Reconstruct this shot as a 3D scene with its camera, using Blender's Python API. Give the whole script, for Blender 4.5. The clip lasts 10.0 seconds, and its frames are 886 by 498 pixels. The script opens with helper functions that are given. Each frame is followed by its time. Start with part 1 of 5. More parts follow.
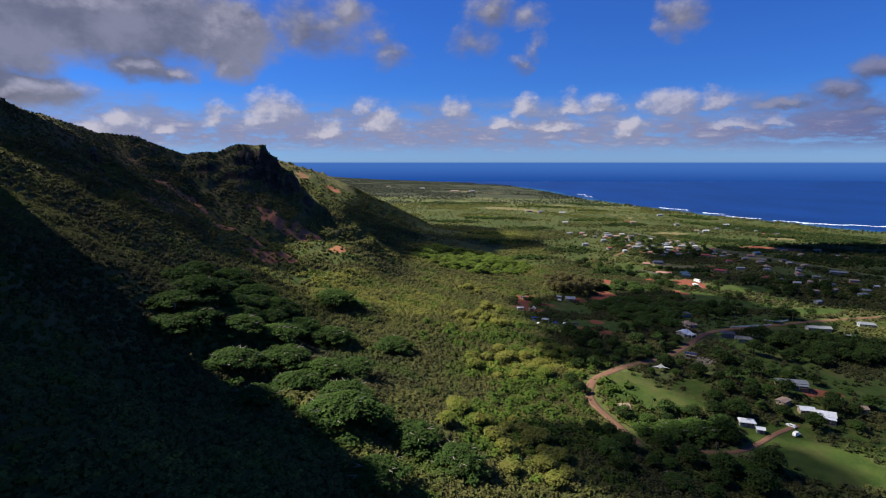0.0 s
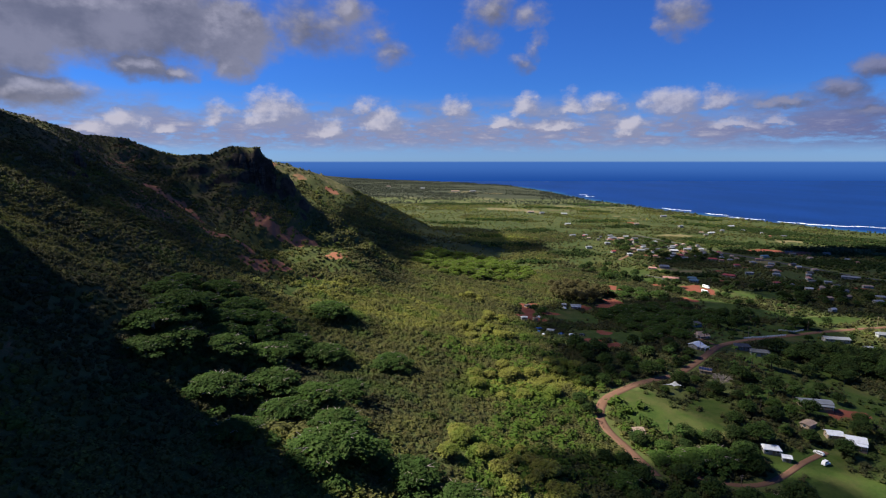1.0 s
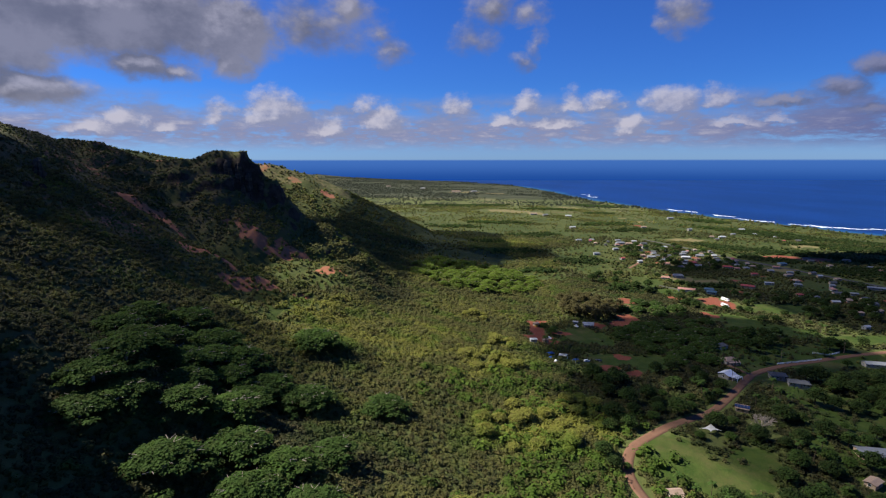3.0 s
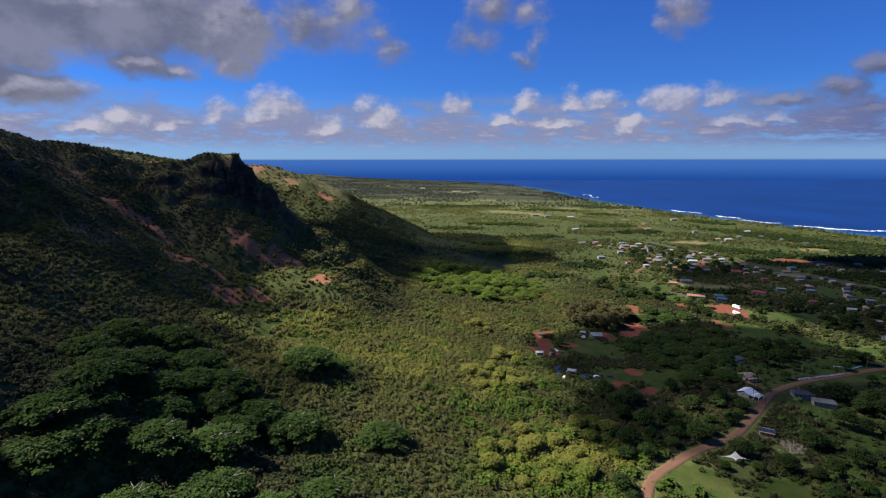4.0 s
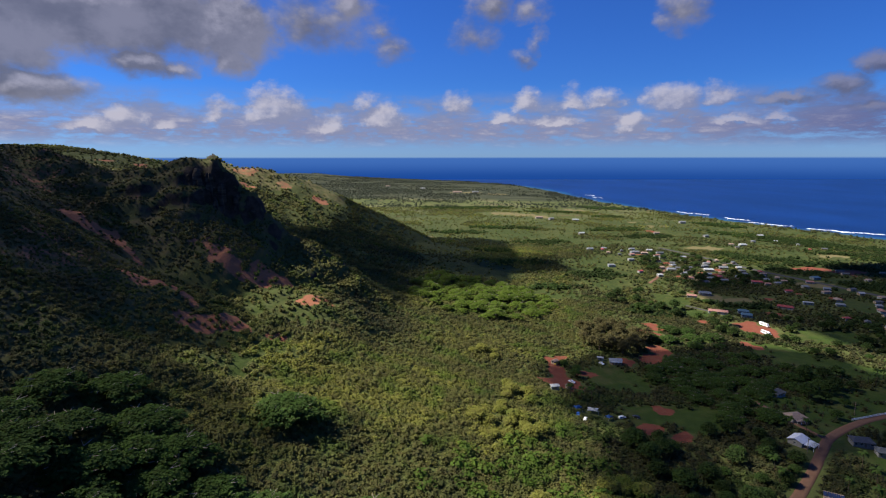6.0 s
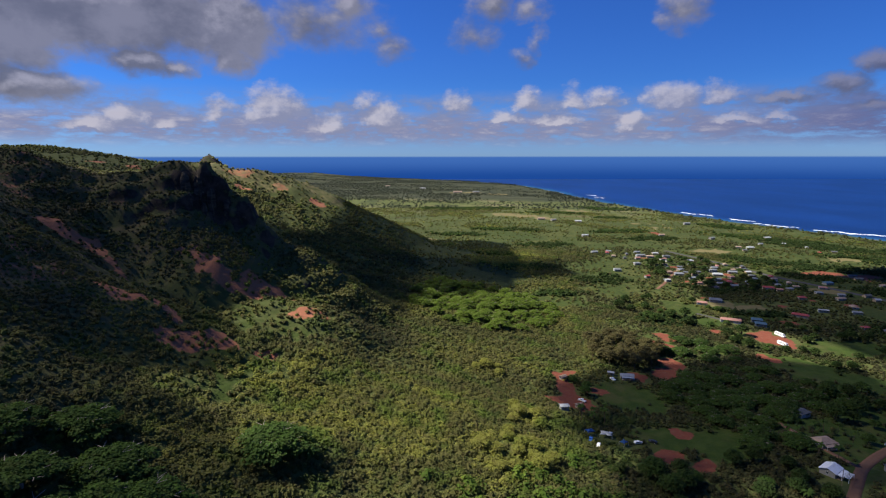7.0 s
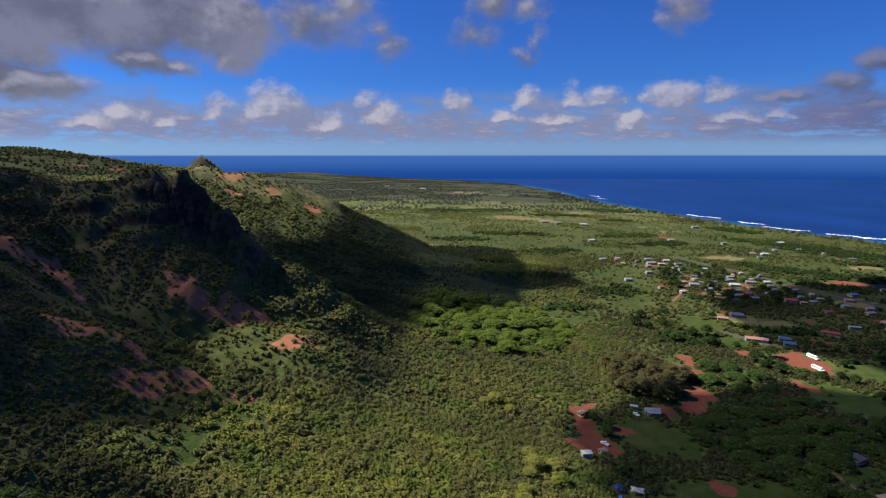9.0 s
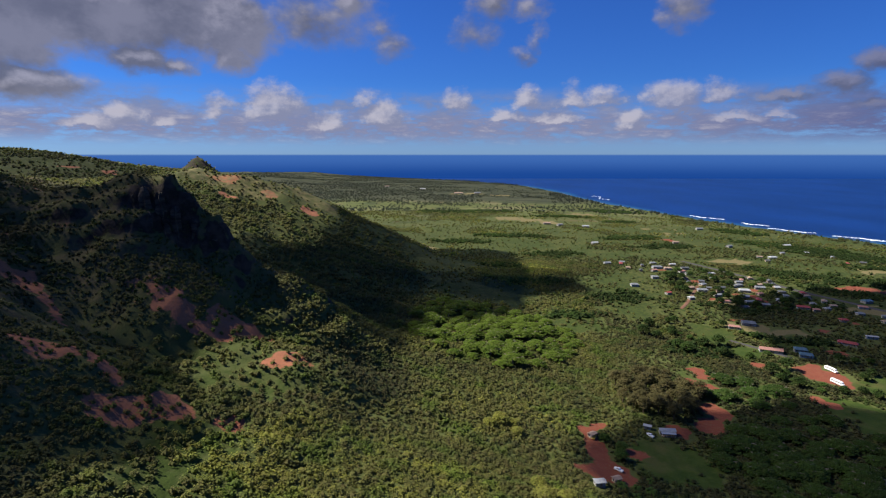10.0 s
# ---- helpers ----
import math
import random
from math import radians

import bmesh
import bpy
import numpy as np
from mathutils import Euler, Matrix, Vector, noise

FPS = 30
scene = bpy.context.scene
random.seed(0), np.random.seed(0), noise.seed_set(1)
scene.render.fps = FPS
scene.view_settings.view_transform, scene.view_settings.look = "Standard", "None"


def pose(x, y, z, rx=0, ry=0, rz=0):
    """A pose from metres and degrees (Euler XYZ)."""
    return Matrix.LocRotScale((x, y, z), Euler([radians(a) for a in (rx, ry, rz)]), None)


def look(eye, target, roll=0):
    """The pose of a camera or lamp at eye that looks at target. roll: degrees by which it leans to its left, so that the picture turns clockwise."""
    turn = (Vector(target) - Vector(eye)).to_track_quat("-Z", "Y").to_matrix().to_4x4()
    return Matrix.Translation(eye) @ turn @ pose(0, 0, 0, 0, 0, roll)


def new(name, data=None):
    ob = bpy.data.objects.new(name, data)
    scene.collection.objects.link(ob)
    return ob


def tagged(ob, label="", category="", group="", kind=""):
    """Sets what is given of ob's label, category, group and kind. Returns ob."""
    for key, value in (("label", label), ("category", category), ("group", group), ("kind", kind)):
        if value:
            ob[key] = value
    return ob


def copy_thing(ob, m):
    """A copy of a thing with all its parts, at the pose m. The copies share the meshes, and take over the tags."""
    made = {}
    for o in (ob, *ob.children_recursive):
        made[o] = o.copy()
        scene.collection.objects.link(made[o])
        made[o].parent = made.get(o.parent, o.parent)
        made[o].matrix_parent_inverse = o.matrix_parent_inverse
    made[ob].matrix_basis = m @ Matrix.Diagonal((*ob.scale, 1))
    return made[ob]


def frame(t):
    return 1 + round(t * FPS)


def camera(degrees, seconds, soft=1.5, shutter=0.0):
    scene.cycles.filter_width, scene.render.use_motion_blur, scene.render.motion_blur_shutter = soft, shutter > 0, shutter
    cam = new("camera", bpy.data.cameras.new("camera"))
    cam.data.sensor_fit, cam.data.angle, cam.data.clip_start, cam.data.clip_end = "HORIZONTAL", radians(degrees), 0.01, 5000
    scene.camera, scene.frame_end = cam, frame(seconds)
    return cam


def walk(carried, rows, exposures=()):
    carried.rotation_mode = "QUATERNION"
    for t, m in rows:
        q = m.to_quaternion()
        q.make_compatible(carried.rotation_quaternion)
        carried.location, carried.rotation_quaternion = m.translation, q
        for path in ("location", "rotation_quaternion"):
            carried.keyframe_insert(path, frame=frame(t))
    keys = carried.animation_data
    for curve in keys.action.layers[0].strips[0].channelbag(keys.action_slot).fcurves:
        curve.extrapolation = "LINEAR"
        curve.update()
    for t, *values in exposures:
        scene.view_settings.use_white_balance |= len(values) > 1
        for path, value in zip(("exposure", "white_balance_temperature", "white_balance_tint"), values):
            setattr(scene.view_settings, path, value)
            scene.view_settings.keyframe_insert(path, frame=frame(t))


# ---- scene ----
cam = camera(78.7, 10.0, 1.2)
METRES, EYE, TILT, LEAN, TURN = 230.0, 165.0, -9.1, 0.0, 0.0
ROWS = [
    (0.0, 0.0, 0.0, 0.0, -0.0, 0.0, 0.0),
    (0.5, 0.0001, 0.0447, 0.0151, 0.02, -0.04, -0.0),
    (1.0, -0.0006, 0.0871, 0.0296, 0.05, -0.08, 0.01),
    (1.5, -0.0017, 0.1315, 0.0442, 0.06, -0.14, 0.03),
    (2.0, -0.0028, 0.177, 0.0588, 0.06, -0.18, 0.03),
    (2.5, -0.0029, 0.2232, 0.0734, 0.09, -0.21, 0.03),
    (4.0, -0.008, 0.3668, 0.1163, 0.1, -0.31, 0.04),
    (4.5, -0.01, 0.4194, 0.1311, 0.1, -0.33, 0.04),
    (5.0, -0.0118, 0.4722, 0.1471, 0.1, -0.41, 0.03),
    (5.5, -0.0132, 0.523, 0.1622, 0.11, -0.45, 0.03),
    (7.0, -0.0203, 0.6758, 0.2076, 0.13, -0.59, 0.02),
    (7.5, -0.0227, 0.7244, 0.2223, 0.12, -0.62, 0.01),
    (8.0, -0.0253, 0.769, 0.2367, 0.13, -0.64, -0.0),
    (8.5, -0.0285, 0.8153, 0.251, 0.12, -0.67, 0.0),
    (9.0, -0.0316, 0.8619, 0.2656, 0.12, -0.72, -0.0),
    (9.5, -0.0343, 0.9093, 0.2805, 0.1, -0.75, -0.03),
    (10.0, -0.0372, 0.9547, 0.2943, 0.1, -0.79, -0.02),
]
walk(cam, [(t, pose(0, 0, EYE, TILT, LEAN, TURN) @ pose(METRES * x, METRES * y, METRES * z, 90 + pitch, roll, yaw)) for t, x, y, z, yaw, pitch, roll in ROWS],
     exposures=[(0.0, 1.32), (4.0, 1.31), (7.0, 1.25), (10.0, 1.19)])

# ---- world, sun, exposure ----
SUN_EL, SUN_FROM = 46.0, (-0.97, 0.25)      # elevation, and the compass way towards the sun (x right, y ahead)
sun = new("sun", bpy.data.lights.new("sun", "SUN"))
sun.data.energy, sun.data.angle, sun.data.color = 4.3, radians(0.53), (1.0, 0.95, 0.86)
up = math.tan(radians(SUN_EL)) * math.hypot(*SUN_FROM)
sun.matrix_world = look((SUN_FROM[0] * 900, SUN_FROM[1] * 900, up * 900 + 200), (0, 0, 200))


def nodes_of(tree):
    """Short-hands to add and join shader nodes."""
    tree.nodes.clear()

    def add(kind, **settings):
        node = tree.nodes.new(kind)
        for key, value in settings.items():
            if key in ("operation", "blend_type", "data_type", "noise_dimensions", "sky_type", "attribute_name", "interpolation_type", "feature", "clamp", "use_clamp"):
                if key == "operation":
                    node.operation = value
                elif key == "blend_type":
                    node.blend_type = value
                elif key == "data_type":
                    node.data_type = value
                elif key == "noise_dimensions":
                    node.noise_dimensions = value
                elif key == "sky_type":
                    node.sky_type = value
                elif key == "attribute_name":
                    node.attribute_name = value
                elif key == "interpolation_type":
                    node.interpolation_type = value
                elif key == "feature":
                    node.feature = value
                elif key == "use_clamp":
                    node.use_clamp = value
        return node

    def plug(value, socket):
        if hasattr(value, "is_output"):
            tree.links.new(value, socket)
        elif isinstance(value, (tuple, list)):
            socket.default_value = (*value, 1.0) if len(value) == 3 and len(socket.default_value) == 4 else value
        else:
            socket.default_value = value

    def calc(op, a, b=0.0, c=0.0, clamp=False):
        node = add("ShaderNodeMath", operation=op, use_clamp=clamp)
        for v, s in zip((a, b, c), node.inputs):
            plug(v, s)
        return node.outputs[0]

    def vec(op, a, b=(0, 0, 0)):
        node = add("ShaderNodeVectorMath", operation=op)
        plug(a, node.inputs[0]), plug(b, node.inputs[1])
        return node.outputs["Value"] if op in ("LENGTH", "DISTANCE", "DOT_PRODUCT") else node.outputs[0]

    def mix(t, a, b, how="MIX"):
        node = add("ShaderNodeMix", data_type="RGBA", blend_type=how)
        plug(t, node.inputs[0]), plug(a, node.inputs[6]), plug(b, node.inputs[7])
        return node.outputs[2]

    def grain(where, size, detail=4.0, rough_=0.6):
        node = add("ShaderNodeTexNoise")
        if where is not None:
            plug(where, node.inputs["Vector"])
        node.inputs["Scale"].default_value, node.inputs["Detail"].default_value, node.inputs["Roughness"].default_value = 1.0 / size, detail, rough_
        return node.outputs[0]

    def span(v, a, b, lo=0.0, hi=1.0):
        node = add("ShaderNodeMapRange", interpolation_type="SMOOTHSTEP")
        plug(v, node.inputs[0])
        for k, x in enumerate((a, b, lo, hi)):
            plug(x, node.inputs[k + 1])
        return node.outputs[0]

    return add, plug, calc, vec, mix, grain, span


# clouds round the horizon: bearing and elevation in degrees, half width, height, weight
BANK = [(-32.1, 12.8, 16.5, 5.4, 1.6), (-39, 10.5, 7, 6.4, 1.4), (-36.5, 5.9, 5.6, 1.9, 1.1), (-21.0, 11.7, 6.6, 4.3, 1.3), (-20.6, 9.2, 3.3, 2.3, 1.0), (-28.2, 8.6, 3.9, 1.9, 1.0),
        (-25.5, 8.0, 2.7, 1.3, 0.8), (-12.6, 12.9, 9.2, 3.7, 0.62), (-9.3, 14.4, 3.6, 2.2, 0.8), (-5.4, 10.8, 2.8, 2.2, 0.5), (-6.6, 12.2, 1.8, 1.6, 0.5), (4.8, 14.7, 3.6, 2.3, 0.68), (8.5, 14.1, 2.7, 1.6, 0.62),
        (3.1, 11.9, 3.6, 2.3, 0.52), (9.4, 11.3, 1.4, 2.2, 0.52), (8.0, 9.6, 2.2, 1.3, 0.46), (22.6, 13.0, 3.2, 2.4, 0.75), (38.0, 7.5, 2.4, 1.6, 0.9), (35.5, 6.0, 2.9, 1.3, 0.8), (31.1, 5.2, 3.6, 0.8, 0.7),
        (37.7, 4.0, 2.2, 0.6, 0.7), (60, 9, 18, 6, 0.9), (-75, 16, 26, 8, 1.2), (120, 22, 16, 6, 0.7), (180, 18, 24, 6, 0.7), (-120, 34, 26, 8, 0.8), (-60, 30, 22, 9, 1.0)]
# heaped clouds on flat bases
PUFFS = [(-29.8, 3.0, 1.9, 2.2, 1.0), (-32.4, 2.6, 3.4, 1.6, 0.85), (-17.0, 4.1, 3.8, 3.5, 1.15), (-22.0, 3.7, 2.3, 2.4, 0.75), (-11.6, 2.6, 2.3, 2.5, 1.05), (-7.9, 5.1, 1.8, 2.1, 0.6), (-6.1, 3.3, 2.7, 3.0, 1.15),
         (1.2, 4.9, 2.2, 2.4, 0.8), (8.4, 5.1, 2.0, 2.3, 0.9), (6.3, 3.6, 2.1, 1.6, 0.95), (12.9, 5.0, 2.1, 2.5, 0.9), (15.9, 5.2, 2.8, 1.9, 0.85), (22.4, 4.7, 3.5, 3.0, 1.0), (26.2, 5.1, 2.5, 2.2, 0.75), (18.7, 2.9, 1.9, 1.9, 1.05),
         (23.4, 3.9, 2.4, 0.9, 0.85), (28.2, 3.2, 3.1, 1.0, 0.85), (31.3, 3.4, 1.5, 0.8, 0.85), (11.3, 3.4, 3.4, 1.1, 0.85), (-26.9, 2.8, 2.1, 1.0, 0.7), (-45, 4, 6, 3, 1.0), (48, 4, 8, 2.5, 1.0)]
world = bpy.data.worlds.new("sky")
scene.world, world.use_nodes = world, True


def make_sky():
    add, plug, calc, vec, mix, grain, span = nodes_of(world.node_tree)
    way = add("ShaderNodeTexCoord").outputs["Generated"]
    part = add("ShaderNodeSeparateXYZ")
    plug(way, part.inputs[0])
    az = calc("MULTIPLY", calc("ARCTAN2", part.outputs[0], part.outputs[1]), 57.2958)
    el = calc("MULTIPLY", calc("ARCSINE", part.outputs[2]), 57.2958)
    both = add("ShaderNodeCombineXYZ")
    plug(az, both.inputs[0]), plug(el, both.inputs[1])
    where = both.outputs[0]
    flat = vec("MULTIPLY", where, (1.0, 1.3, 1.0))

    def heap_group(name, rows, floor, ragged_by):
        """How thick the heaps of cloud are at a bearing and elevation, with ragged billows."""
        group = bpy.data.node_groups.new(name, "ShaderNodeTree")
        group.interface.new_socket("where", in_out="INPUT", socket_type="NodeSocketVector")
        group.interface.new_socket("cover", in_out="OUTPUT", socket_type="NodeSocketFloat")
        g_add, g_plug, g_calc, g_vec, g_mix, g_grain, g_span = nodes_of(group)
        start, end = g_add("NodeGroupInput"), g_add("NodeGroupOutput")
        here = g_vec("MULTIPLY", start.outputs[0], (1.0, 1.3, 1.0))
        push = g_add("ShaderNodeCombineXYZ")
        g_plug(g_calc("MULTIPLY", g_calc("SUBTRACT", g_grain(here, 3.0, 5.0, 0.6), 0.5), 4.0), push.inputs[0])
        g_plug(g_calc("MULTIPLY", g_calc("SUBTRACT", g_grain(g_vec("ADD", here, (31, 17, 5)), 2.6, 5.0, 0.6), 0.5), 2.2), push.inputs[1])
        moved = g_vec("ADD", start.outputs[0], push.outputs[0])
        total = None
        for a, e, rx, ry, weight in rows:
            off = g_vec("MULTIPLY", g_vec("SUBTRACT", moved, (a, e, 0)), (1 / rx, 1 / ry, 0))
            if floor > 1:
                xyz, back = g_add("ShaderNodeSeparateXYZ"), g_add("ShaderNodeCombineXYZ")
                g_plug(off, xyz.inputs[0])
                g_plug(xyz.outputs[0], back.inputs[0]), g_plug(g_calc("MAXIMUM", xyz.outputs[1], g_calc("MULTIPLY", xyz.outputs[1], -floor)), back.inputs[1])
                off = back.outputs[0]
            lump = g_calc("MULTIPLY", g_calc("SUBTRACT", 1.0, g_vec("LENGTH", off), clamp=True), weight)
            total = lump if total is None else g_calc("MAXIMUM", total, lump)
        ragged = g_calc("ADD", g_calc("MULTIPLY", g_calc("SUBTRACT", g_grain(here, 2.2, 7.0, 0.62 if floor > 1 else 0.52), 0.5), ragged_by), g_calc("MULTIPLY", g_calc("SUBTRACT", g_grain(here, 0.6, 4.0, 0.6), 0.5), 0.2 * ragged_by))
        g_plug(g_calc("MULTIPLY", g_calc("ADD", total, ragged), g_span(total, 0.0, 0.15)), end.inputs[0])
        here_node, sunward = add("ShaderNodeGroup"), add("ShaderNodeGroup")
        here_node.node_tree = sunward.node_tree = group
        plug(where, here_node.inputs[0])
        plug(vec("ADD", where, (-0.45, 0.75, 0)), sunward.inputs[0])
        return here_node.outputs[0], calc("SUBTRACT", here_node.outputs[0], sunward.outputs[0])

    bank, bank_lit = heap_group("cloud_bank", BANK, 1, 0.7)
    puffs, puffs_lit = heap_group("cloud_heaps", PUFFS, 4.0, 0.95)
    bank_cover, puff_cover = span(bank, -0.02, 0.66), span(puffs, -0.04, 0.62)
    # low ragged streaks towards the horizon
    streaks = grain(vec("MULTIPLY", where, (0.36, 1.4, 1.0)), 1.1, 7.0, 0.66)
    low = calc("MULTIPLY", span(calc("ABSOLUTE", calc("SUBTRACT", el, 2.8)), 2.3, 0.4), span(streaks, 0.34, 0.54))
    soft = grain(vec("MULTIPLY", vec("ADD", where, (7, 3, 0)), (0.20, 0.5, 1.0)), 1.0, 6.0, 0.6)
    drift = calc("MULTIPLY", calc("MULTIPLY", span(calc("ABSOLUTE", calc("SUBTRACT", el, 3.9)), 3.0, 0.9), span(soft, 0.38, 0.60)), 0.9)
    veil = calc("MULTIPLY", span(el, 7.0, 1.5), 0.3)

    sky = add("ShaderNodeTexSky", sky_type="NISHITA")
    sky.sun_disc, sky.sun_elevation = False, radians(SUN_EL)
    sky.sun_rotation = math.atan2(SUN_FROM[0], SUN_FROM[1])
    sky.altitude, sky.air_density, sky.dust_density, sky.ozone_density = 200, 1.0, 0.15, 3.0
    blue = mix(1.0, sky.outputs[0], mix(span(el, -1.5, 8.0), SKY_LOW, SKY_TINT), "MULTIPLY")
    dim = span(az, 16.0, 46.0, 1.0, 0.5)
    mottle = grain(flat, 7.0, 5.0, 0.6)
    grey = mix(span(mottle, 0.35, 0.62), (1.35, 1.4, 1.9), (2.2, 2.22, 2.9))
    grey = mix(calc("MULTIPLY", span(bank_lit, -0.05, 0.55), 0.75), grey, (4.1, 4.0, 4.9))
    heaped = mix(span(puffs_lit, -0.15, 0.55), (2.5, 2.75, 4.2), (5.3, 5.15, 6.1))
    tone = add("ShaderNodeCombineXYZ")
    plug(calc("POWER", dim, 1.15), tone.inputs[0]), plug(dim, tone.inputs[1]), plug(calc("POWER", dim, 0.5), tone.inputs[2])
    grey, heaped = mix(1.0, grey, tone.outputs[0], "MULTIPLY"), mix(1.0, heaped, tone.outputs[0], "MULTIPLY")
    c = mix(veil, blue, (2.2, 2.7, 4.9))
    c = mix(drift, c, mix(1.0, mix(span(soft, 0.5, 0.75), (2.0, 2.5, 4.3), (2.9, 3.2, 4.8)), tone.outputs[0], "MULTIPLY"))
    c = mix(calc("MULTIPLY", low, 0.92), c, mix(1.0, mix(span(streaks, 0.5, 0.75), (2.4, 2.6, 4.2), (4.3, 4.2, 5.2)), tone.outputs[0], "MULTIPLY"))
    c = mix(calc("MULTIPLY", bank_cover, 0.93), c, grey)
    c = mix(calc("MULTIPLY", puff_cover, 0.9), c, heaped)
    # the open sea beyond the sheet, painted into the world's glow and paled like haze up to the horizon
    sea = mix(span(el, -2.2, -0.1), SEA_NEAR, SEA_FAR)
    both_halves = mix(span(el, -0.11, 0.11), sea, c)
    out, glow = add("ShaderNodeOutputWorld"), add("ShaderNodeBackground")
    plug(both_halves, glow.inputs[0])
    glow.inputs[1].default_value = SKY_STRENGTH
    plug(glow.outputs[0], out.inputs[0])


SKY_TINT, SKY_LOW, SKY_STRENGTH = (0.170, 0.45, 1.1), (0.33, 0.66, 1.42), 0.042
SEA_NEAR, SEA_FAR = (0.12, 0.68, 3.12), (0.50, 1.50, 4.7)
make_sky()


# ---- materials ----
def material(name, build, roughness=0.8, spec=0.3):
    m = bpy.data.materials.new(name)
    m.use_nodes = True
    tools = nodes_of(m.node_tree)
    add, plug = tools[0], tools[1]
    out, bsdf = add("ShaderNodeOutputMaterial"), add("ShaderNodeBsdfPrincipled")
    plug(bsdf.outputs[0], out.inputs[0])
    bsdf.inputs["Roughness"].default_value = roughness
    bsdf.inputs["Specular IOR Level"].default_value = spec
    place = add("ShaderNodeNewGeometry").outputs["Position"]
    build(tools, bsdf, place)
    return m


def bump(tools, bsdf, value, strength, distance):
    node = tools[0]("ShaderNodeBump")
    node.inputs["Strength"].default_value, node.inputs["Distance"].default_value = strength, distance
    tools[1](value, node.inputs["Height"])
    tools[1](node.outputs[0], bsdf.inputs["Normal"])


def attr(tools, name):
    node = tools[0]("ShaderNodeAttribute", attribute_name=name)
    return node.outputs["Fac"]


def ground_look(tools, bsdf, place):
    add, plug, calc, vec, mix, grain, span = tools
    big, mid, fine = grain(place, 60.0), grain(place, 9.0, 5), grain(place, 1.6, 5)
    grass = mix(span(mid, 0.35, 0.7), (0.026, 0.048, 0.008), (0.046, 0.068, 0.013))
    grass = mix(calc("MULTIPLY", span(grain(place, 26.0, 5), 0.48, 0.70), 0.6), grass, (0.085, 0.072, 0.028))
    grass = mix(span(fine, 0.45, 0.75), grass, (0.045, 0.062, 0.014))
    under = mix(fine, (0.048, 0.062, 0.018), (0.095, 0.105, 0.032))
    grass = mix(attr(tools, "meadow"), grass, mix(span(grain(place, 4.5, 5, 0.7), 0.44, 0.60), mix(span(big, 0.4, 0.65), (0.045, 0.060, 0.014), (0.074, 0.078, 0.022)), (0.026, 0.038, 0.011)))
    plots = grain(vec("MULTIPLY", place, (0.6, 1.0, 1.0)), 95.0, 6, 0.68)
    far = mix(span(plots, 0.34, 0.52), (0.034, 0.046, 0.018), (0.078, 0.090, 0.028))
    far = mix(calc("MULTIPLY", span(grain(vec("MULTIPLY", place, (0.45, 1.0, 1.0)), 150.0, 4, 0.6), 0.54, 0.62), 0.8), far, (0.135, 0.128, 0.060))
    far = mix(calc("MULTIPLY", span(grain(place, 55.0, 5), 0.6, 0.68), 0.6), far, (0.15, 0.085, 0.055))
    # headland ground duller and darker: haze and cloud shade mixed into its colour
    head_dull = mix(span(plots, 0.4, 0.6), mix(fine, (0.018, 0.023, 0.014), (0.030, 0.035, 0.020)), mix(mid, (0.034, 0.038, 0.023), (0.050, 0.050, 0.031)))
    far = mix(calc("MULTIPLY", attr(tools, "head"), 0.85), far, head_dull)
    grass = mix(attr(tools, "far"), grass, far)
    dry = mix(span(mid, 0.35, 0.65), mix(fine, (0.048, 0.056, 0.019), (0.082, 0.084, 0.029)), mix(fine, (0.078, 0.066, 0.033), (0.120, 0.088, 0.047)))
    grass, under = mix(attr(tools, "high"), grass, dry), mix(attr(tools, "high"), under, dry)
    soil = mix(mid, (0.125, 0.034, 0.021), (0.21, 0.068, 0.040))
    # flank soil lightened in colour to make up for the grazing light there
    soil = mix(attr(tools, "upland"), soil, mix(mid, (0.23, 0.082, 0.042), (0.35, 0.150, 0.085)))
    soil = mix(span(fine, 0.5, 0.8), soil, (0.16, 0.095, 0.055))
    rock = mix(span(mid, 0.35, 0.65), (0.014, 0.012, 0.010), (0.055, 0.042, 0.032))
    edge = calc("ADD", calc("MULTIPLY", calc("SUBTRACT", mid, 0.5), 1.1), calc("MULTIPLY", calc("SUBTRACT", fine, 0.5), 0.5))
    c = mix(span(calc("ADD", attr(tools, "grass"), edge), 0.35, 0.65), under, grass)
    c = mix(span(calc("ADD", attr(tools, "soil"), edge), 0.4, 0.62), c, soil)
    c = mix(span(calc("ADD", attr(tools, "rock"), edge), 0.4, 0.7), c, rock)
    straw = mix(mid, (0.115, 0.098, 0.042), (0.165, 0.135, 0.062))
    c = mix(span(calc("ADD", attr(tools, "straw"), calc("MULTIPLY", edge, 0.5)), 0.4, 0.65), c, straw)
    sand = attr(tools, "sand")
    c = mix(span(calc("ADD", sand, edge), 0.45, 0.6), c, mix(fine, (0.42, 0.34, 0.22), (0.55, 0.46, 0.32)))
    plug(c, bsdf.inputs["Base Color"])
    bump(tools, bsdf, calc("ADD", mid, calc("MULTIPLY", fine, 0.32)), 0.7, 1.2)


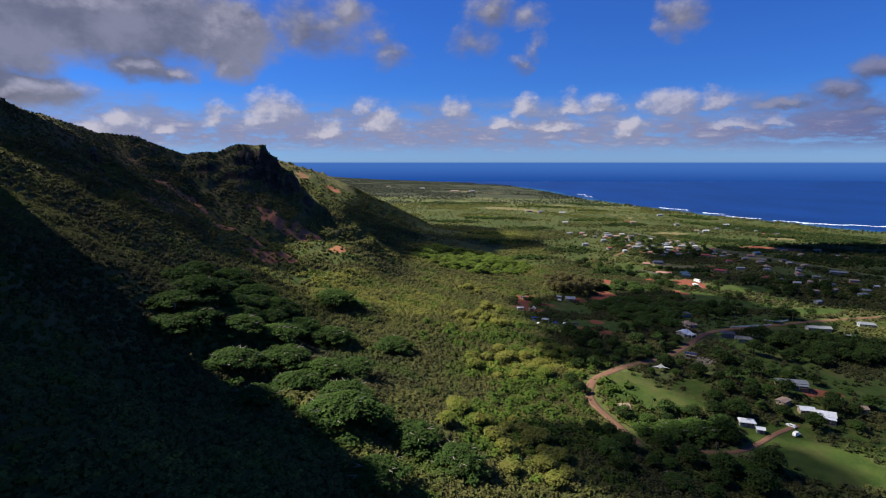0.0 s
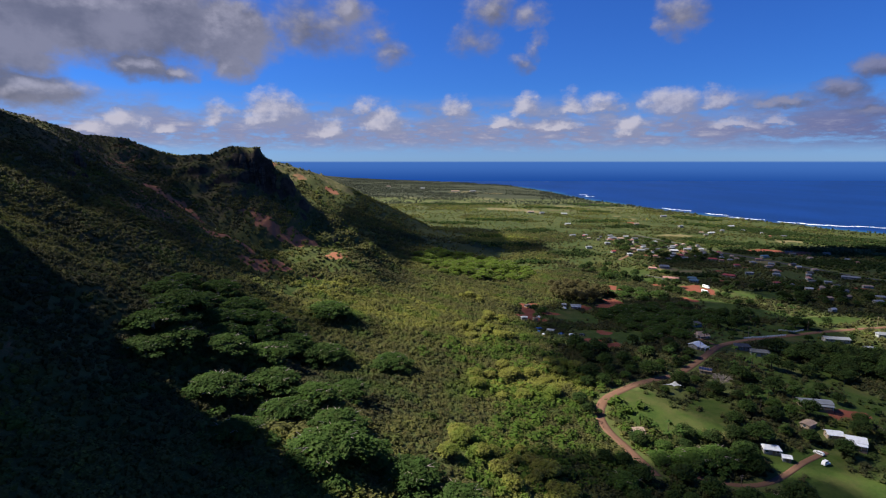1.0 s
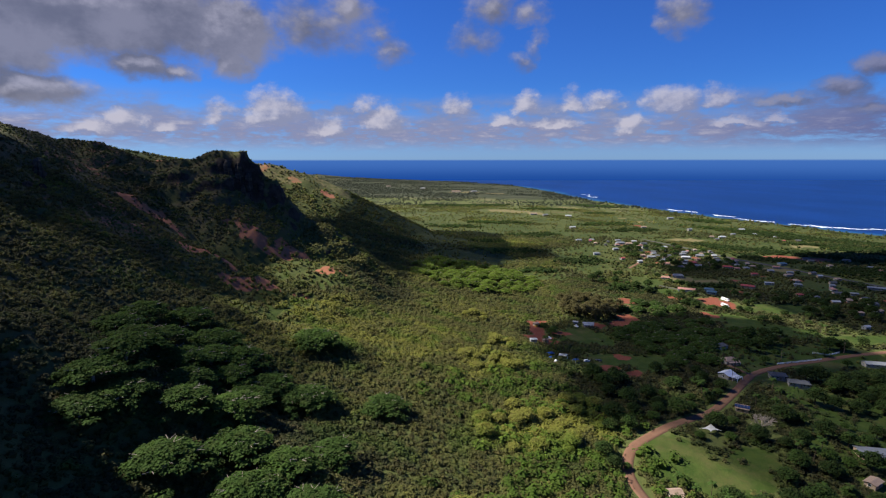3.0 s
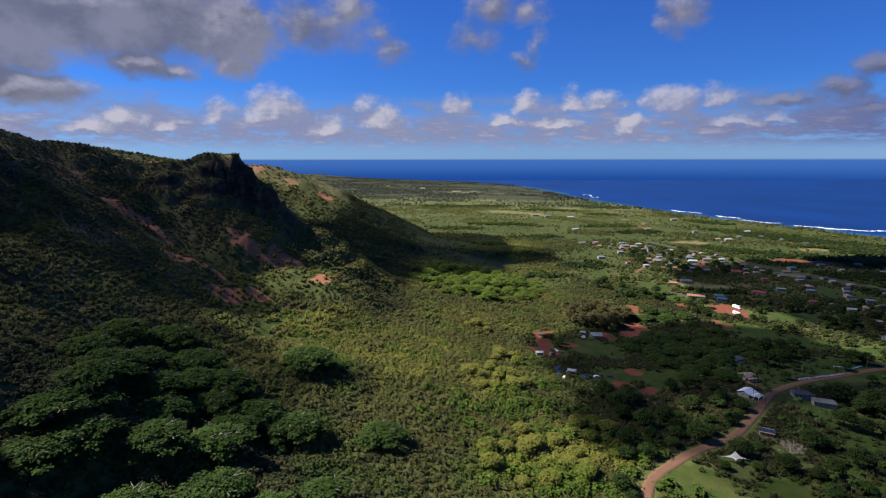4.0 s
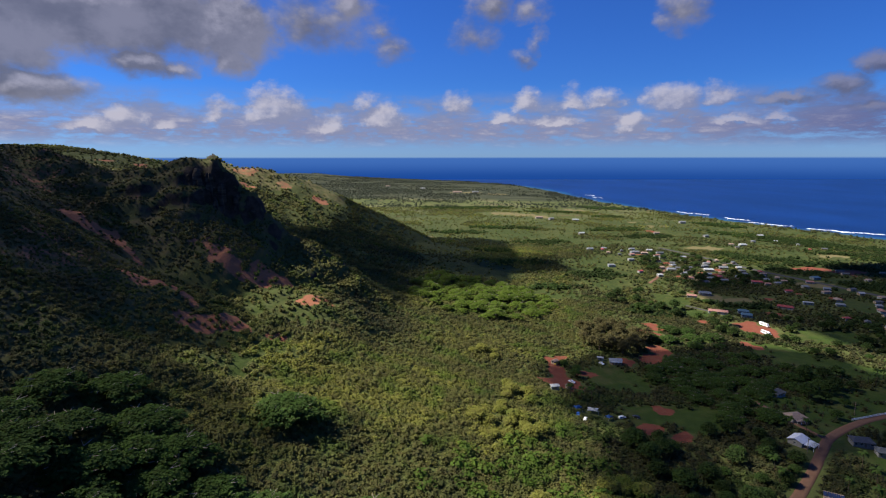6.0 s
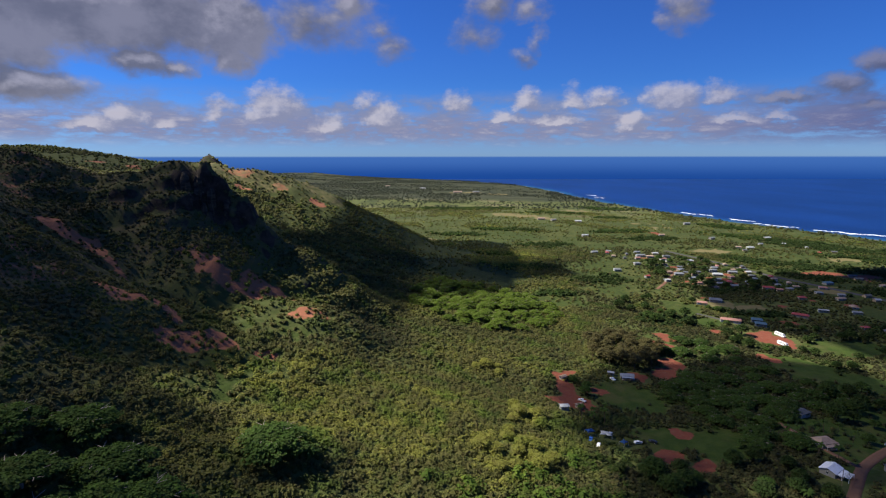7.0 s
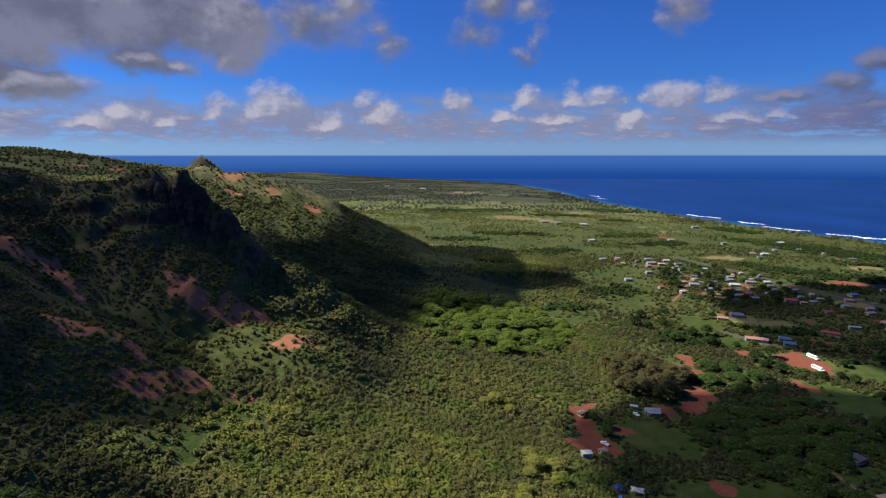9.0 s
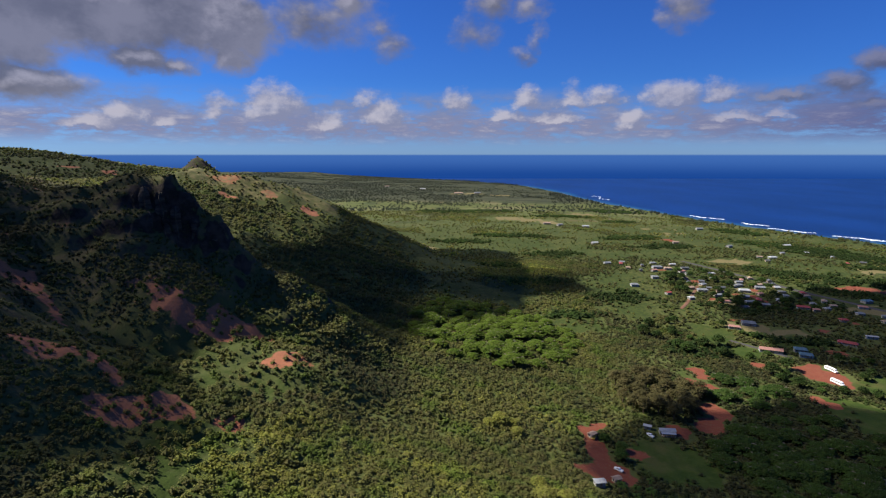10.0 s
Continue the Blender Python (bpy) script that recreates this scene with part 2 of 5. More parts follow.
def leaf_look(dark, main, pale, autumn, varied=False, green=None):
    def build(tools, bsdf, place):
        add, plug, calc, vec, mix, grain, span = tools
        tone = attr(tools, "tone")
        if varied:
            tone = calc("ADD", tone, calc("MULTIPLY", calc("SUBTRACT", add("ShaderNodeObjectInfo").outputs["Random"], 0.5), 0.3))
        c = mix(span(tone, 0.0, 0.45), dark, main)
        c = mix(span(tone, 0.5, 0.95), c, pale)
        c = mix(calc("MULTIPLY", span(grain(place, 3.6, 3), 0.45, 0.7), 0.52), c, autumn)
        if green:
            c = mix(calc("MULTIPLY", span(grain(place, 24.0, 4), 0.48, 0.66), 0.7), c, mix(span(tone, 0.1, 0.7), (0.050, 0.090, 0.016), green))
        plug(c, bsdf.inputs["Base Color"])
        thin = add("ShaderNodeBsdfTranslucent")
        plug(c, thin.inputs[0])
        both = add("ShaderNodeMixShader")
        both.inputs[0].default_value = 0.5
        plug(bsdf.outputs[0], both.inputs[1]), plug(thin.outputs[0], both.inputs[2])
        for n in bsdf.id_data.nodes:
            if n.bl_idname == "ShaderNodeOutputMaterial":
                plug(both.outputs[0], n.inputs[0])
    return build


def sea_look(tools, bsdf, place):
    add, plug, calc, vec, mix, grain, span = tools
    shallow = attr(tools, "shallow")
    streak = grain(vec("MULTIPLY", place, (1.0, 0.35, 1.0)), 240.0, 4)
    c = mix(span(streak, 0.3, 0.7), (0.004, 0.023, 0.100), (0.005, 0.030, 0.135))
    c = mix(span(calc("ADD", shallow, calc("MULTIPLY", calc("SUBTRACT", streak, 0.5), 0.8)), 0.35, 0.8), c, (0.012, 0.065, 0.15))
    plug(c, bsdf.inputs["Base Color"])
    bump(tools, bsdf, calc("ADD", grain(place, 26.0, 5), calc("MULTIPLY", grain(place, 5.0, 4), 0.3)), 0.5, 1.5)


def foam_look(tools, bsdf, place):
    add, plug, calc, vec, mix, grain, span = tools
    plug(mix(grain(place, 3.0, 5), (0.62, 0.68, 0.72), (0.86, 0.88, 0.9)), bsdf.inputs["Base Color"])


GROUND = material("ground_cover", ground_look, 0.95, 0.1)
LEAVES = material("scrub_leaves", leaf_look((0.052, 0.058, 0.022), (0.134, 0.136, 0.038), (0.270, 0.275, 0.052), (0.165, 0.125, 0.050), False, (0.105, 0.175, 0.020)), 0.75, 0.2)
LEAVES_TREE = material("broad_leaves", leaf_look((0.028, 0.050, 0.014), (0.060, 0.108, 0.024), (0.110, 0.190, 0.035), (0.090, 0.108, 0.033), True), 0.8, 0.1)
LEAVES_BRIGHT = material("bright_leaves", leaf_look((0.040, 0.066, 0.014), (0.088, 0.148, 0.023), (0.165, 0.235, 0.036), (0.12, 0.13, 0.035), True), 0.8, 0.1)
# far leaves greyer and bluer: distance haze put into the colour
LEAVES_HAZE = material("haze_toned_leaves", leaf_look((0.034, 0.044, 0.033), (0.066, 0.080, 0.054), (0.104, 0.116, 0.070), (0.090, 0.084, 0.058)), 0.8, 0.1)
SEA = material("sea_water", sea_look, 0.55, 0.08)
FOAM = material("sea_foam", foam_look, 0.9, 0.1)


def coated(colour, worn, ribs=0.0, size=1.5):
    """Paint, sheet metal or timber with stains and, where ribs is given, ribs of that spacing in metres."""
    def build(tools, bsdf, place):
        add, plug, calc, vec, mix, grain, span = tools
        here = add("ShaderNodeTexCoord").outputs["Object"]
        stain = span(grain(place, size, 5), 0.42, 0.72)
        plug(mix(calc("MULTIPLY", stain, 0.6), colour, worn), bsdf.inputs["Base Color"])
        if ribs:
            sep = add("ShaderNodeSeparateXYZ")
            plug(here, sep.inputs[0])
            bump(tools, bsdf, calc("SINE", calc("MULTIPLY", sep.outputs[0], 6.2832 / ribs)), 0.6, 0.04)
    return build


def dirt_look(tools, bsdf, place):
    add, plug, calc, vec, mix, grain, span = tools
    c = mix(grain(place, 5.0, 5), (0.11, 0.055, 0.034), (0.18, 0.10, 0.065))
    plug(mix(span(grain(place, 0.9, 5), 0.5, 0.75), c, (0.10, 0.07, 0.045)), bsdf.inputs["Base Color"])
    bump(tools, bsdf, grain(place, 1.2, 5), 0.5, 0.15)


LEAVES_BROWN = material("dry_leaves", leaf_look((0.06, 0.058, 0.022), (0.12, 0.108, 0.04), (0.18, 0.155, 0.06), (0.13, 0.095, 0.04), True), 0.75, 0.2)
BARK = material("bark", coated((0.10, 0.075, 0.05), (0.05, 0.04, 0.03), 0, 0.6), 0.9, 0.1)


def crag_look(tools, bsdf, place):
    add, plug, calc, vec, mix, grain, span = tools
    bands = grain(vec("MULTIPLY", place, (0.5, 0.5, 1.6)), 5.0, 5)
    c = mix(span(bands, 0.35, 0.65), (0.028, 0.024, 0.020), (0.085, 0.068, 0.052))
    c = mix(calc("MULTIPLY", span(grain(place, 2.2, 5), 0.55, 0.75), 0.7), c, (0.05, 0.062, 0.022))
    plug(c, bsdf.inputs["Base Color"])
    bump(tools, bsdf, grain(place, 1.6, 6), 0.9, 0.8)


CRAG = material("dark_basalt", crag_look, 0.95, 0.1)
GREY_BARK = material("bare_grey_wood", coated((0.30, 0.25, 0.21), (0.17, 0.13, 0.10), 0, 0.6), 0.9, 0.1)
DIRT = material("packed_red_dirt", dirt_look, 0.95, 0.1)
TARMAC = material("tarmac", coated((0.055, 0.052, 0.05), (0.085, 0.07, 0.06), 0, 3.0), 0.9, 0.2)
ROOFS = {
    "white": material("white_roof_metal", coated((0.33, 0.34, 0.35), (0.18, 0.18, 0.17), 0.4), 0.5, 0.4),
    "bright": material("bright_white_roof_metal", coated((0.66, 0.67, 0.69), (0.48, 0.48, 0.47), 0.4), 0.45, 0.4),
    "grey": material("grey_roof_metal", coated((0.17, 0.18, 0.19), (0.11, 0.115, 0.12), 0.4), 0.5, 0.4),
    "dark": material("dark_shingle_roof", coated((0.075, 0.08, 0.09), (0.12, 0.12, 0.12), 0.3), 0.85, 0.2),
    "red": material("red_roof_metal", coated((0.26, 0.05, 0.045), (0.17, 0.06, 0.05), 0.4), 0.55, 0.3),
    "salmon": material("salmon_roof", coated((0.30, 0.15, 0.12), (0.20, 0.11, 0.09), 0.4), 0.7, 0.3),
    "blue": material("blue_grey_roof", coated((0.07, 0.13, 0.18), (0.06, 0.10, 0.13), 0.4), 0.55, 0.3),
    "tan": material("tan_roof", coated((0.28, 0.2, 0.15), (0.2, 0.13, 0.09), 0.4), 0.7, 0.3)}
WALL_WHITE = material("white_board_wall", coated((0.28, 0.265, 0.24), (0.18, 0.165, 0.14), 0.2), 0.8, 0.2)
WALL_TAN = material("tan_board_wall", coated((0.36, 0.27, 0.19), (0.24, 0.17, 0.11), 0.2), 0.8, 0.2)
WALL_GREY = material("grey_board_wall", coated((0.30, 0.31, 0.30), (0.2, 0.19, 0.17), 0.2), 0.8, 0.2)
GLASS = material("window_glass", coated((0.03, 0.04, 0.05), (0.05, 0.06, 0.07), 0, 2.0), 0.12, 0.6)
TIMBER = material("weathered_timber", coated((0.22, 0.16, 0.11), (0.12, 0.09, 0.06), 0, 0.5), 0.85, 0.2)
PAINT_WHITE = material("white_paint", coated((0.78, 0.78, 0.77), (0.6, 0.58, 0.54), 0, 1.0), 0.35, 0.5)
PAINT_BLUE = material("blue_sheet", coated((0.04, 0.14, 0.42), (0.05, 0.10, 0.26), 0, 1.0), 0.5, 0.3)
PAINT_BLACK = material("black_paint", coated((0.02, 0.02, 0.022), (0.05, 0.045, 0.04), 0, 1.0), 0.3, 0.5)
PAINT_YELLOW = material("yellow_bus_paint", coated((0.72, 0.45, 0.06), (0.55, 0.36, 0.08), 0, 1.5), 0.4, 0.5)
RUBBER = material("tyre_rubber", coated((0.02, 0.02, 0.02), (0.045, 0.04, 0.035), 0, 0.4), 0.9, 0.2)
PANEL = material("solar_panel", coated((0.02, 0.03, 0.07), (0.03, 0.04, 0.08), 0, 1.0), 0.2, 0.6)


def cloud_look(clear):
    def build(tools, bsdf, place):
        add, plug = tools[0], tools[1]
        plug((0.85, 0.86, 0.88), bsdf.inputs["Base Color"])
        gap, both = add("ShaderNodeBsdfTransparent"), add("ShaderNodeMixShader")
        both.inputs[0].default_value = clear
        plug(bsdf.outputs[0], both.inputs[1]), plug(gap.outputs[0], both.inputs[2])
        for n in bsdf.id_data.nodes:
            if n.bl_idname == "ShaderNodeOutputMaterial":
                plug(both.outputs[0], n.inputs[0])
    return build


# three densities for the unseen clouds that only cast shade
CLOUD = material("shade_cloud_dense", cloud_look(0.3), 1.0, 0.0)
CLOUD_THIN = material("shade_cloud_veil", cloud_look(0.64), 1.0, 0.0)
CLOUD_HALF = material("shade_cloud_half", cloud_look(0.44), 1.0, 0.0)


# ---- the lie of the land ----
def smooth(t):
    t = np.clip(t, 0.0, 1.0)
    return t * t * (3.0 - 2.0 * t)


def lattice(ix, iy, seed):
    """Repeatable random values on whole-number points."""
    n = (ix * 374761393 + iy * 668265263 + seed * 974711) & 0x7FFFFFFF
    n = ((n ^ (n >> 13)) * 1274126177) & 0x7FFFFFFF
    return ((n ^ (n >> 16)) & 0xFFFF) / 32767.5 - 1.0


def rough(x, y, size, octaves, seed):
    """Value noise from -1 to 1 with detail down to size / 2 ** octaves."""
    total, gain = np.zeros_like(x, dtype=float), 1.0
    for k in range(octaves):
        u, v = x / size, y / size
        ix, iy = np.floor(u).astype(np.int64), np.floor(v).astype(np.int64)
        fx, fy = smooth(u - ix), smooth(v - iy)
        a = lattice(ix, iy, seed + k) * (1 - fx) + lattice(ix + 1, iy, seed + k) * fx
        b = lattice(ix, iy + 1, seed + k) * (1 - fx) + lattice(ix + 1, iy + 1, seed + k) * fx
        total += gain * (a * (1 - fy) + b * fy)
        size, gain = size / 2, gain / 2
    return total / 1.6


COAST_Y = [-800, 0, 500, 1000, 1371, 1700, 2070, 2500, 3100, 3700, 4300, 4700, 5200]
COAST_X = [2640, 2040, 1640, 1240, 975, 850, 735, 655, 610, 515, 235, -200, -1200]
SPINE_Y = [-600, 0, 150, 203, 220, 232, 245, 265, 280, 300, 345, 375, 410, 500, 590, 800, 1038, 1200, 1350, 1420, 1600, 2200]
SPINE_X = [-420, -350, -335, -340, -343, -345, -349, -354, -360, -368, -368, -368, -368, -368, -345, -360, -373, -440, -520, -560, -700, -1100]
SPINE_Z = [330, 300, 287, 268, 260, 255, 250, 244, 240, 240, 240, 238, 234, 216, 194, 172, 176, 176, 176, 172, 130, 60]
# extra ridge height, out of view, set so that it throws the near-left shadow
SHADE_CREST = [60, 90, 120, 150, 165, 172, 172, 158, 128, 92, 18, 4, 0, 0, 0, 0, 0, 0, 0, 0, 0, 0]
FALL_R = [0, 60, 144, 208, 262, 321, 380, 450, 600]
FALL_H = [1.0, 0.80, 0.53, 0.365, 0.247, 0.15, 0.08, 0.016, 0.0]
# low swells and hollows: x, y, rise, reach
SWELLS = [(150, 270, 9, 150), (30, 430, 7, 110), (60, 660, 4, 130), (60, 1060, 5, 200), (-155, 420, -12, 38), (-103, 200, -10, 42), (212, 420, 6, 62), (205, 322, 4, 45), (112, 326, 3, 35), (-98, 525, 12, 40)]
# crest of the rocky spur: x, y, z, and how steeply its sides fall
SPUR = [(-350, 576, 194, 0.7), (-322, 574, 191, 0.75), (-278, 588, 173, 0.8), (-246, 597, 175, 0.9), (-230, 600, 182, 1.2), (-216, 601, 184, 1.9), (-203, 602, 183, 2.8),
        (-188, 604, 171, 2.8), (-176, 606, 156, 1.9), (-164, 607, 138, 0.8), (-140, 608, 118, 0.7)]

SHOULDER = [(-330, 1030, 168), (-300, 1045, 165), (-248, 1090, 144), (-183, 1140, 106), (-125, 1160, 74), (-70, 1190, 46)]


def inland(x, y):
    return (np.interp(y, COAST_Y, COAST_X) - x + 25 * rough(x, y, 160.0, 3, 5)) * 0.8


def segment(x, y, a, b):
    dx, dy = b[0] - a[0], b[1] - a[1]
    t = np.clip(((x - a[0]) * dx + (y - a[1]) * dy) / (dx * dx + dy * dy), 0, 1)
    return np.hypot(x - a[0] - t * dx, y - a[1] - t * dy), a[2] + t * (b[2] - a[2])


def plain(x, y):
    s = inland(x, y)
    z = -5 + 8 * smooth((s + 30) / 60) + 13 * smooth(s / 480) + 0.005 * np.clip(s - 500, 0, 1500)
    z += 4 * smooth((y - 2600) / 1800) * smooth(s / 500)
    z += 2.5 * rough(x, y, 260.0, 2, 9) * smooth(s / 100)
    for cx, cy, lift, reach in SWELLS:
        z += lift * np.exp(-((x - cx) ** 2 + (y - cy) ** 2) / reach ** 2)
    return z


def height(x, y):
    """The ground's height: coastal plain, mountain flank, the rocky spur and its gullies."""
    x, y = np.asarray(x, dtype=float), np.asarray(y, dtype=float)
    low = plain(x, y)
    sx, top = np.interp(y, SPINE_Y, SPINE_X), np.interp(y, SPINE_Y, SPINE_Z)
    r = x - sx
    gully = rough(x * 0.3, y, 64.0, 4, 21)
    wide = np.interp(y, [-600, 100, 250, 700, 1100, 1700], [1.1, 1.0, 1.0, 1.0, 1.0, 1.3])
    right = np.interp(np.clip(r, 0, 600) / wide, FALL_R, FALL_H)
    left = np.interp(-np.clip(r, -900, 0), [0, 200, 500, 900], [1.0, 0.98, 0.9, 0.85]) + 0.3 * smooth(-r / 350) * np.exp(-((y - 1150) / 260) ** 2)
    fall = np.where(r > 0, right, left)
    z = low + (top - 28) * fall + gully * 12 * smooth(fall * 3) * smooth((1 - fall) * 4)
    z += (3.6 * rough(x, y, 34.0, 3, 33) + 2.4 * rough(x, y, 13.0, 2, 35)) * smooth(fall * 4)
    z += np.interp(y, SPINE_Y, SHADE_CREST) * (1 - smooth(np.abs(r) / 85))
    # rocky spur: a crest with steep fluted faces
    crag = np.zeros_like(z) - 99
    flute = rough(x, y * 0.25, 13.0, 3, 43)
    for a, b in zip(SPUR, SPUR[1:]):
        d, c = segment(x, y, a, b)
        c = c + 1.6 * rough(x, y, 14.0, 3, 41)
        d = np.clip(d - 7 + 4.6 * flute, 0, None)
        pitch = 0.5 * (a[3] + b[3])
        foot = 46 / pitch
        ledge = np.where(d < foot, pitch * d + 1.5 * np.sin(d * pitch / 2.4), 46 + 0.8 * (d - foot))
        crag = np.maximum(crag, c - ledge)
    z = np.maximum(z, crag)
    z += 15 * np.exp(-((x + 318) ** 2 + (y - 1036) ** 2) / 75.0 ** 2)
    # shoulder running down from the knoll
    for a, b in zip(SHOULDER, SHOULDER[1:]):
        d, c = segment(x, y, a, b)
        z = np.maximum(z, c + 2.5 * rough(x, y, 24.0, 3, 47) - 0.5 * np.clip(d - 8, 0, None))
    # hill cone far along the range
    d = np.hypot(x + 533, y - 1395)
    z = np.maximum(z, 199 - 0.95 * np.sqrt(d * d + 50) + 4 * rough(x, y, 20, 3, 3))
    return z


# ---- ground and sea ----
def ellipses(x, y, rows, ragged=0.4):
    """1 inside any of the ellipses (x, y, half length, half width, turn in degrees), falling to 0 at 1.5 times their size."""
    total = np.zeros_like(x, dtype=float)
    wx, wy = rough(x, y, 15.0, 4, 101), rough(x, y, 15.0, 4, 103)
    for cx, cy, a, b, turn in rows:
        c, s = math.cos(radians(turn)), math.sin(radians(turn))
        u, v = (x - cx) * c + (y - cy) * s + ragged * b * wx, -(x - cx) * s + (y - cy) * c + ragged * b * wy
        total = np.maximum(total, 1 - smooth((np.hypot(u / a, v / b) - 0.75) / 0.6))
    return total


def mesh_of(name, verts, faces, mat, attributes=(), smooth_shade=False):
    """A mesh from arrays; faces all with the same number of corners."""
    me = bpy.data.meshes.new(name)
    verts, faces = np.asarray(verts, dtype=np.float32), np.asarray(faces, dtype=np.int32)
    n = faces.shape[1]
    me.vertices.add(len(verts)), me.loops.add(faces.size), me.polygons.add(len(faces))
    me.vertices.foreach_set("co", verts.ravel())
    me.loops.foreach_set("vertex_index", faces.ravel())
    me.polygons.foreach_set("loop_start", np.arange(0, faces.size, n, dtype=np.int32))
    me.polygons.foreach_set("use_smooth", np.full(len(faces), smooth_shade))
    me.update(calc_edges=True)
    for key, values in attributes:
        a = me.attributes.new(key, "FLOAT", "POINT")
        a.data.foreach_set("value", np.asarray(values, dtype=np.float32))
    me.materials.append(mat)
    return me


def grid(xs, ys):
    x, y = np.meshgrid(xs, ys)
    nx, ny = len(xs), len(ys)
    k = (np.arange(ny - 1)[:, None] * nx + np.arange(nx - 1)[None, :]).ravel()
    return x.ravel(), y.ravel(), np.stack([k, k + 1, k + nx + 1, k + nx], axis=1)


def steps(*runs):
    """Coordinates from runs of (start, end, step)."""
    return np.unique(np.concatenate([np.arange(a, b, s, dtype=float) for a, b, s in runs]))


def steep(x, y, d=4.0):
    return np.hypot(height(x + d, y) - height(x - d, y), height(x, y + d) - height(x, y - d)) / (2 * d)


# bare red soil on the flank and on the plain, lawns, pale woodland, dark woodland with some painted-in shade: x, y,
# half length, half width, turn
FLANK_SOIL = [(-177, 544, 8, 6, 60), (-166, 535, 12, 8, 10), (-150, 538, 13, 7, 10), (-139, 550, 16, 7, 10), (-123, 556, 11, 4, -15), (-98, 527, 14, 9, 20), (-104, 520, 8, 5, 0),
              (-258, 517, 13, 7, 0), (-241, 520, 11, 7, -20), (-227, 515, 12, 3.5, -30), (-213, 503, 10, 3, -40), (-188, 463, 13, 8, 0), (-174, 469, 10, 4, -20), (-164, 466, 10, 4, -30), (-154, 449, 13, 8, 0), (-142, 454, 9, 5, 0), (-134, 458, 10, 6, 0), (-111, 463, 8, 6, 30),
              (-325, 1015, 22, 12, 20), (-296, 950, 14, 9, 10), (-202, 1006, 12, 10, 0), (-262, 1011, 14, 9, -30), (-485, 1001, 14, 9, 0), (-535, 991, 14, 8, 0)]
# thin dry grass between the shrubs on the lower flank
THIN_SCRUB = [(-122, 442, 34, 18, 0), (-128, 418, 26, 14, 10), (-150, 520, 40, 26, 10), (-215, 500, 50, 22, -20), (-110, 500, 26, 16, 20)]
PLAIN_SOIL = [(88, 545, 9, 4, 45), (81, 518, 22, 6.5, 98), (79, 491, 15, 10, 10), (102, 513, 9, 6, 0), (306, 646, 24, 18, -62), (269, 597, 7, 13, 0), (200, 648, 8, 13, 0), (190, 620, 8, 15, 10),
              (265, 669, 8, 6, 0), (178, 574, 9, 12, 0), (163, 554, 12, 9, 30), (141, 545, 7, 5, 0), (142, 543, 6, 9, 0), (134, 455, 7, 8, 0), (115, 426, 9, 7, 0), (130, 417, 8, 5, 30), (560, 950, 30, 14, 0), (600, 928, 24, 14, 0), (395, 905, 9, 14, 0), (315, 800, 8, 9, 0), (476, 1373, 9, 32, 0), (226, 303, 15, 5, 15), (333, 882, 9, 12, 0), (372, 915, 12, 5, 20), (410, 940, 9, 6, 0), (392, 880, 14, 4, -30), (352, 985, 9, 7, 0), (430, 800, 16, 4, -40), (468, 770, 10, 6, 0), (330, 1060, 14, 5, 0), (505, 660, 14, 5, -30), (455, 655, 8, 6, 0), (590, 905, 9, 5, 0), (385, 765, 8, 10, 0), (355, 700, 12, 5, -40)]
LAWN = [(108, 305, 20, 22, -20), (125, 290, 20, 16, 0), (150, 305, 13, 12, 0), (168, 252, 20, 12, 0), (172, 226, 26, 18, 0), (300, 545, 40, 20, -20), (363, 519, 40, 12, 10), (283, 580, 24, 24, 0), (265, 755, 24, 30, 0),
        (262, 703, 20, 14, 0), (334, 727, 34, 18, 0), (522, 871, 50, 25, 0), (529, 817, 60, 30, 0), (355, 623, 44, 18, 0), (490, 1140, 65, 28, 0), (514, 1480, 18, 100, -8), (122, 508, 20, 26, 0), (124, 446, 24, 16, 20), (150, 440, 22, 14, 60), (290, 300, 40, 36, 0)]
FIELDS = [(159, 1760, 70, 50, 0), (255, 1640, 70, 40, 0), (370, 1700, 90, 50, 0), (372, 2285, 120, 60, 0), (265, 978, 40, 70, 0), (500, 1560, 110, 60, 0), (665, 1004, 60, 20, 0), (-100, 1250, 110, 70, 0), (46, 2781, 130, 50, 0), (120, 1300, 90, 120, 0), (-330, 2200, 130, 90, 0), (60, 890, 46, 60, 0), (130, 780, 34, 50, 0), (205, 850, 30, 60, 0)]
PALE = [(40, 318, 26, 24, 0), (22, 226, 22, 22, 0), (36, 205, 16, 18, 0), (28, 410, 22, 22, 0), (27, 518, 14, 12, 0), (40, 450, 12, 16, 0), (75, 345, 16, 22, 0), (-42, 440, 50, 55, 0), (-80, 430, 30, 40, 0), (100, 1000, 80, 90, 0), (-104, 1183, 120, 90, 0)]
# dark trees, and tone lowered where the crag and clouds cast shade
DARK_AND_SHADED = [(130, 400, 60, 65, 0), (150, 345, 50, 40, 0), (110, 218, 45, 32, 0), (215, 545, 70, 95, 0), (245, 610, 70, 60, 0), (120, 470, 40, 40, 0), (150, 270, 60, 40, 0), (220, 380, 120, 60, 0), (-560, 1000, 130, 150, 0), (-300, 560, 90, 120, 0), (-58, 560, 36, 30, 30), (-110, 260, 70, 70, 0), (185, 490, 45, 80, 0), (280, 390, 70, 34, 0), (-150, 230, 30, 40, 0)]

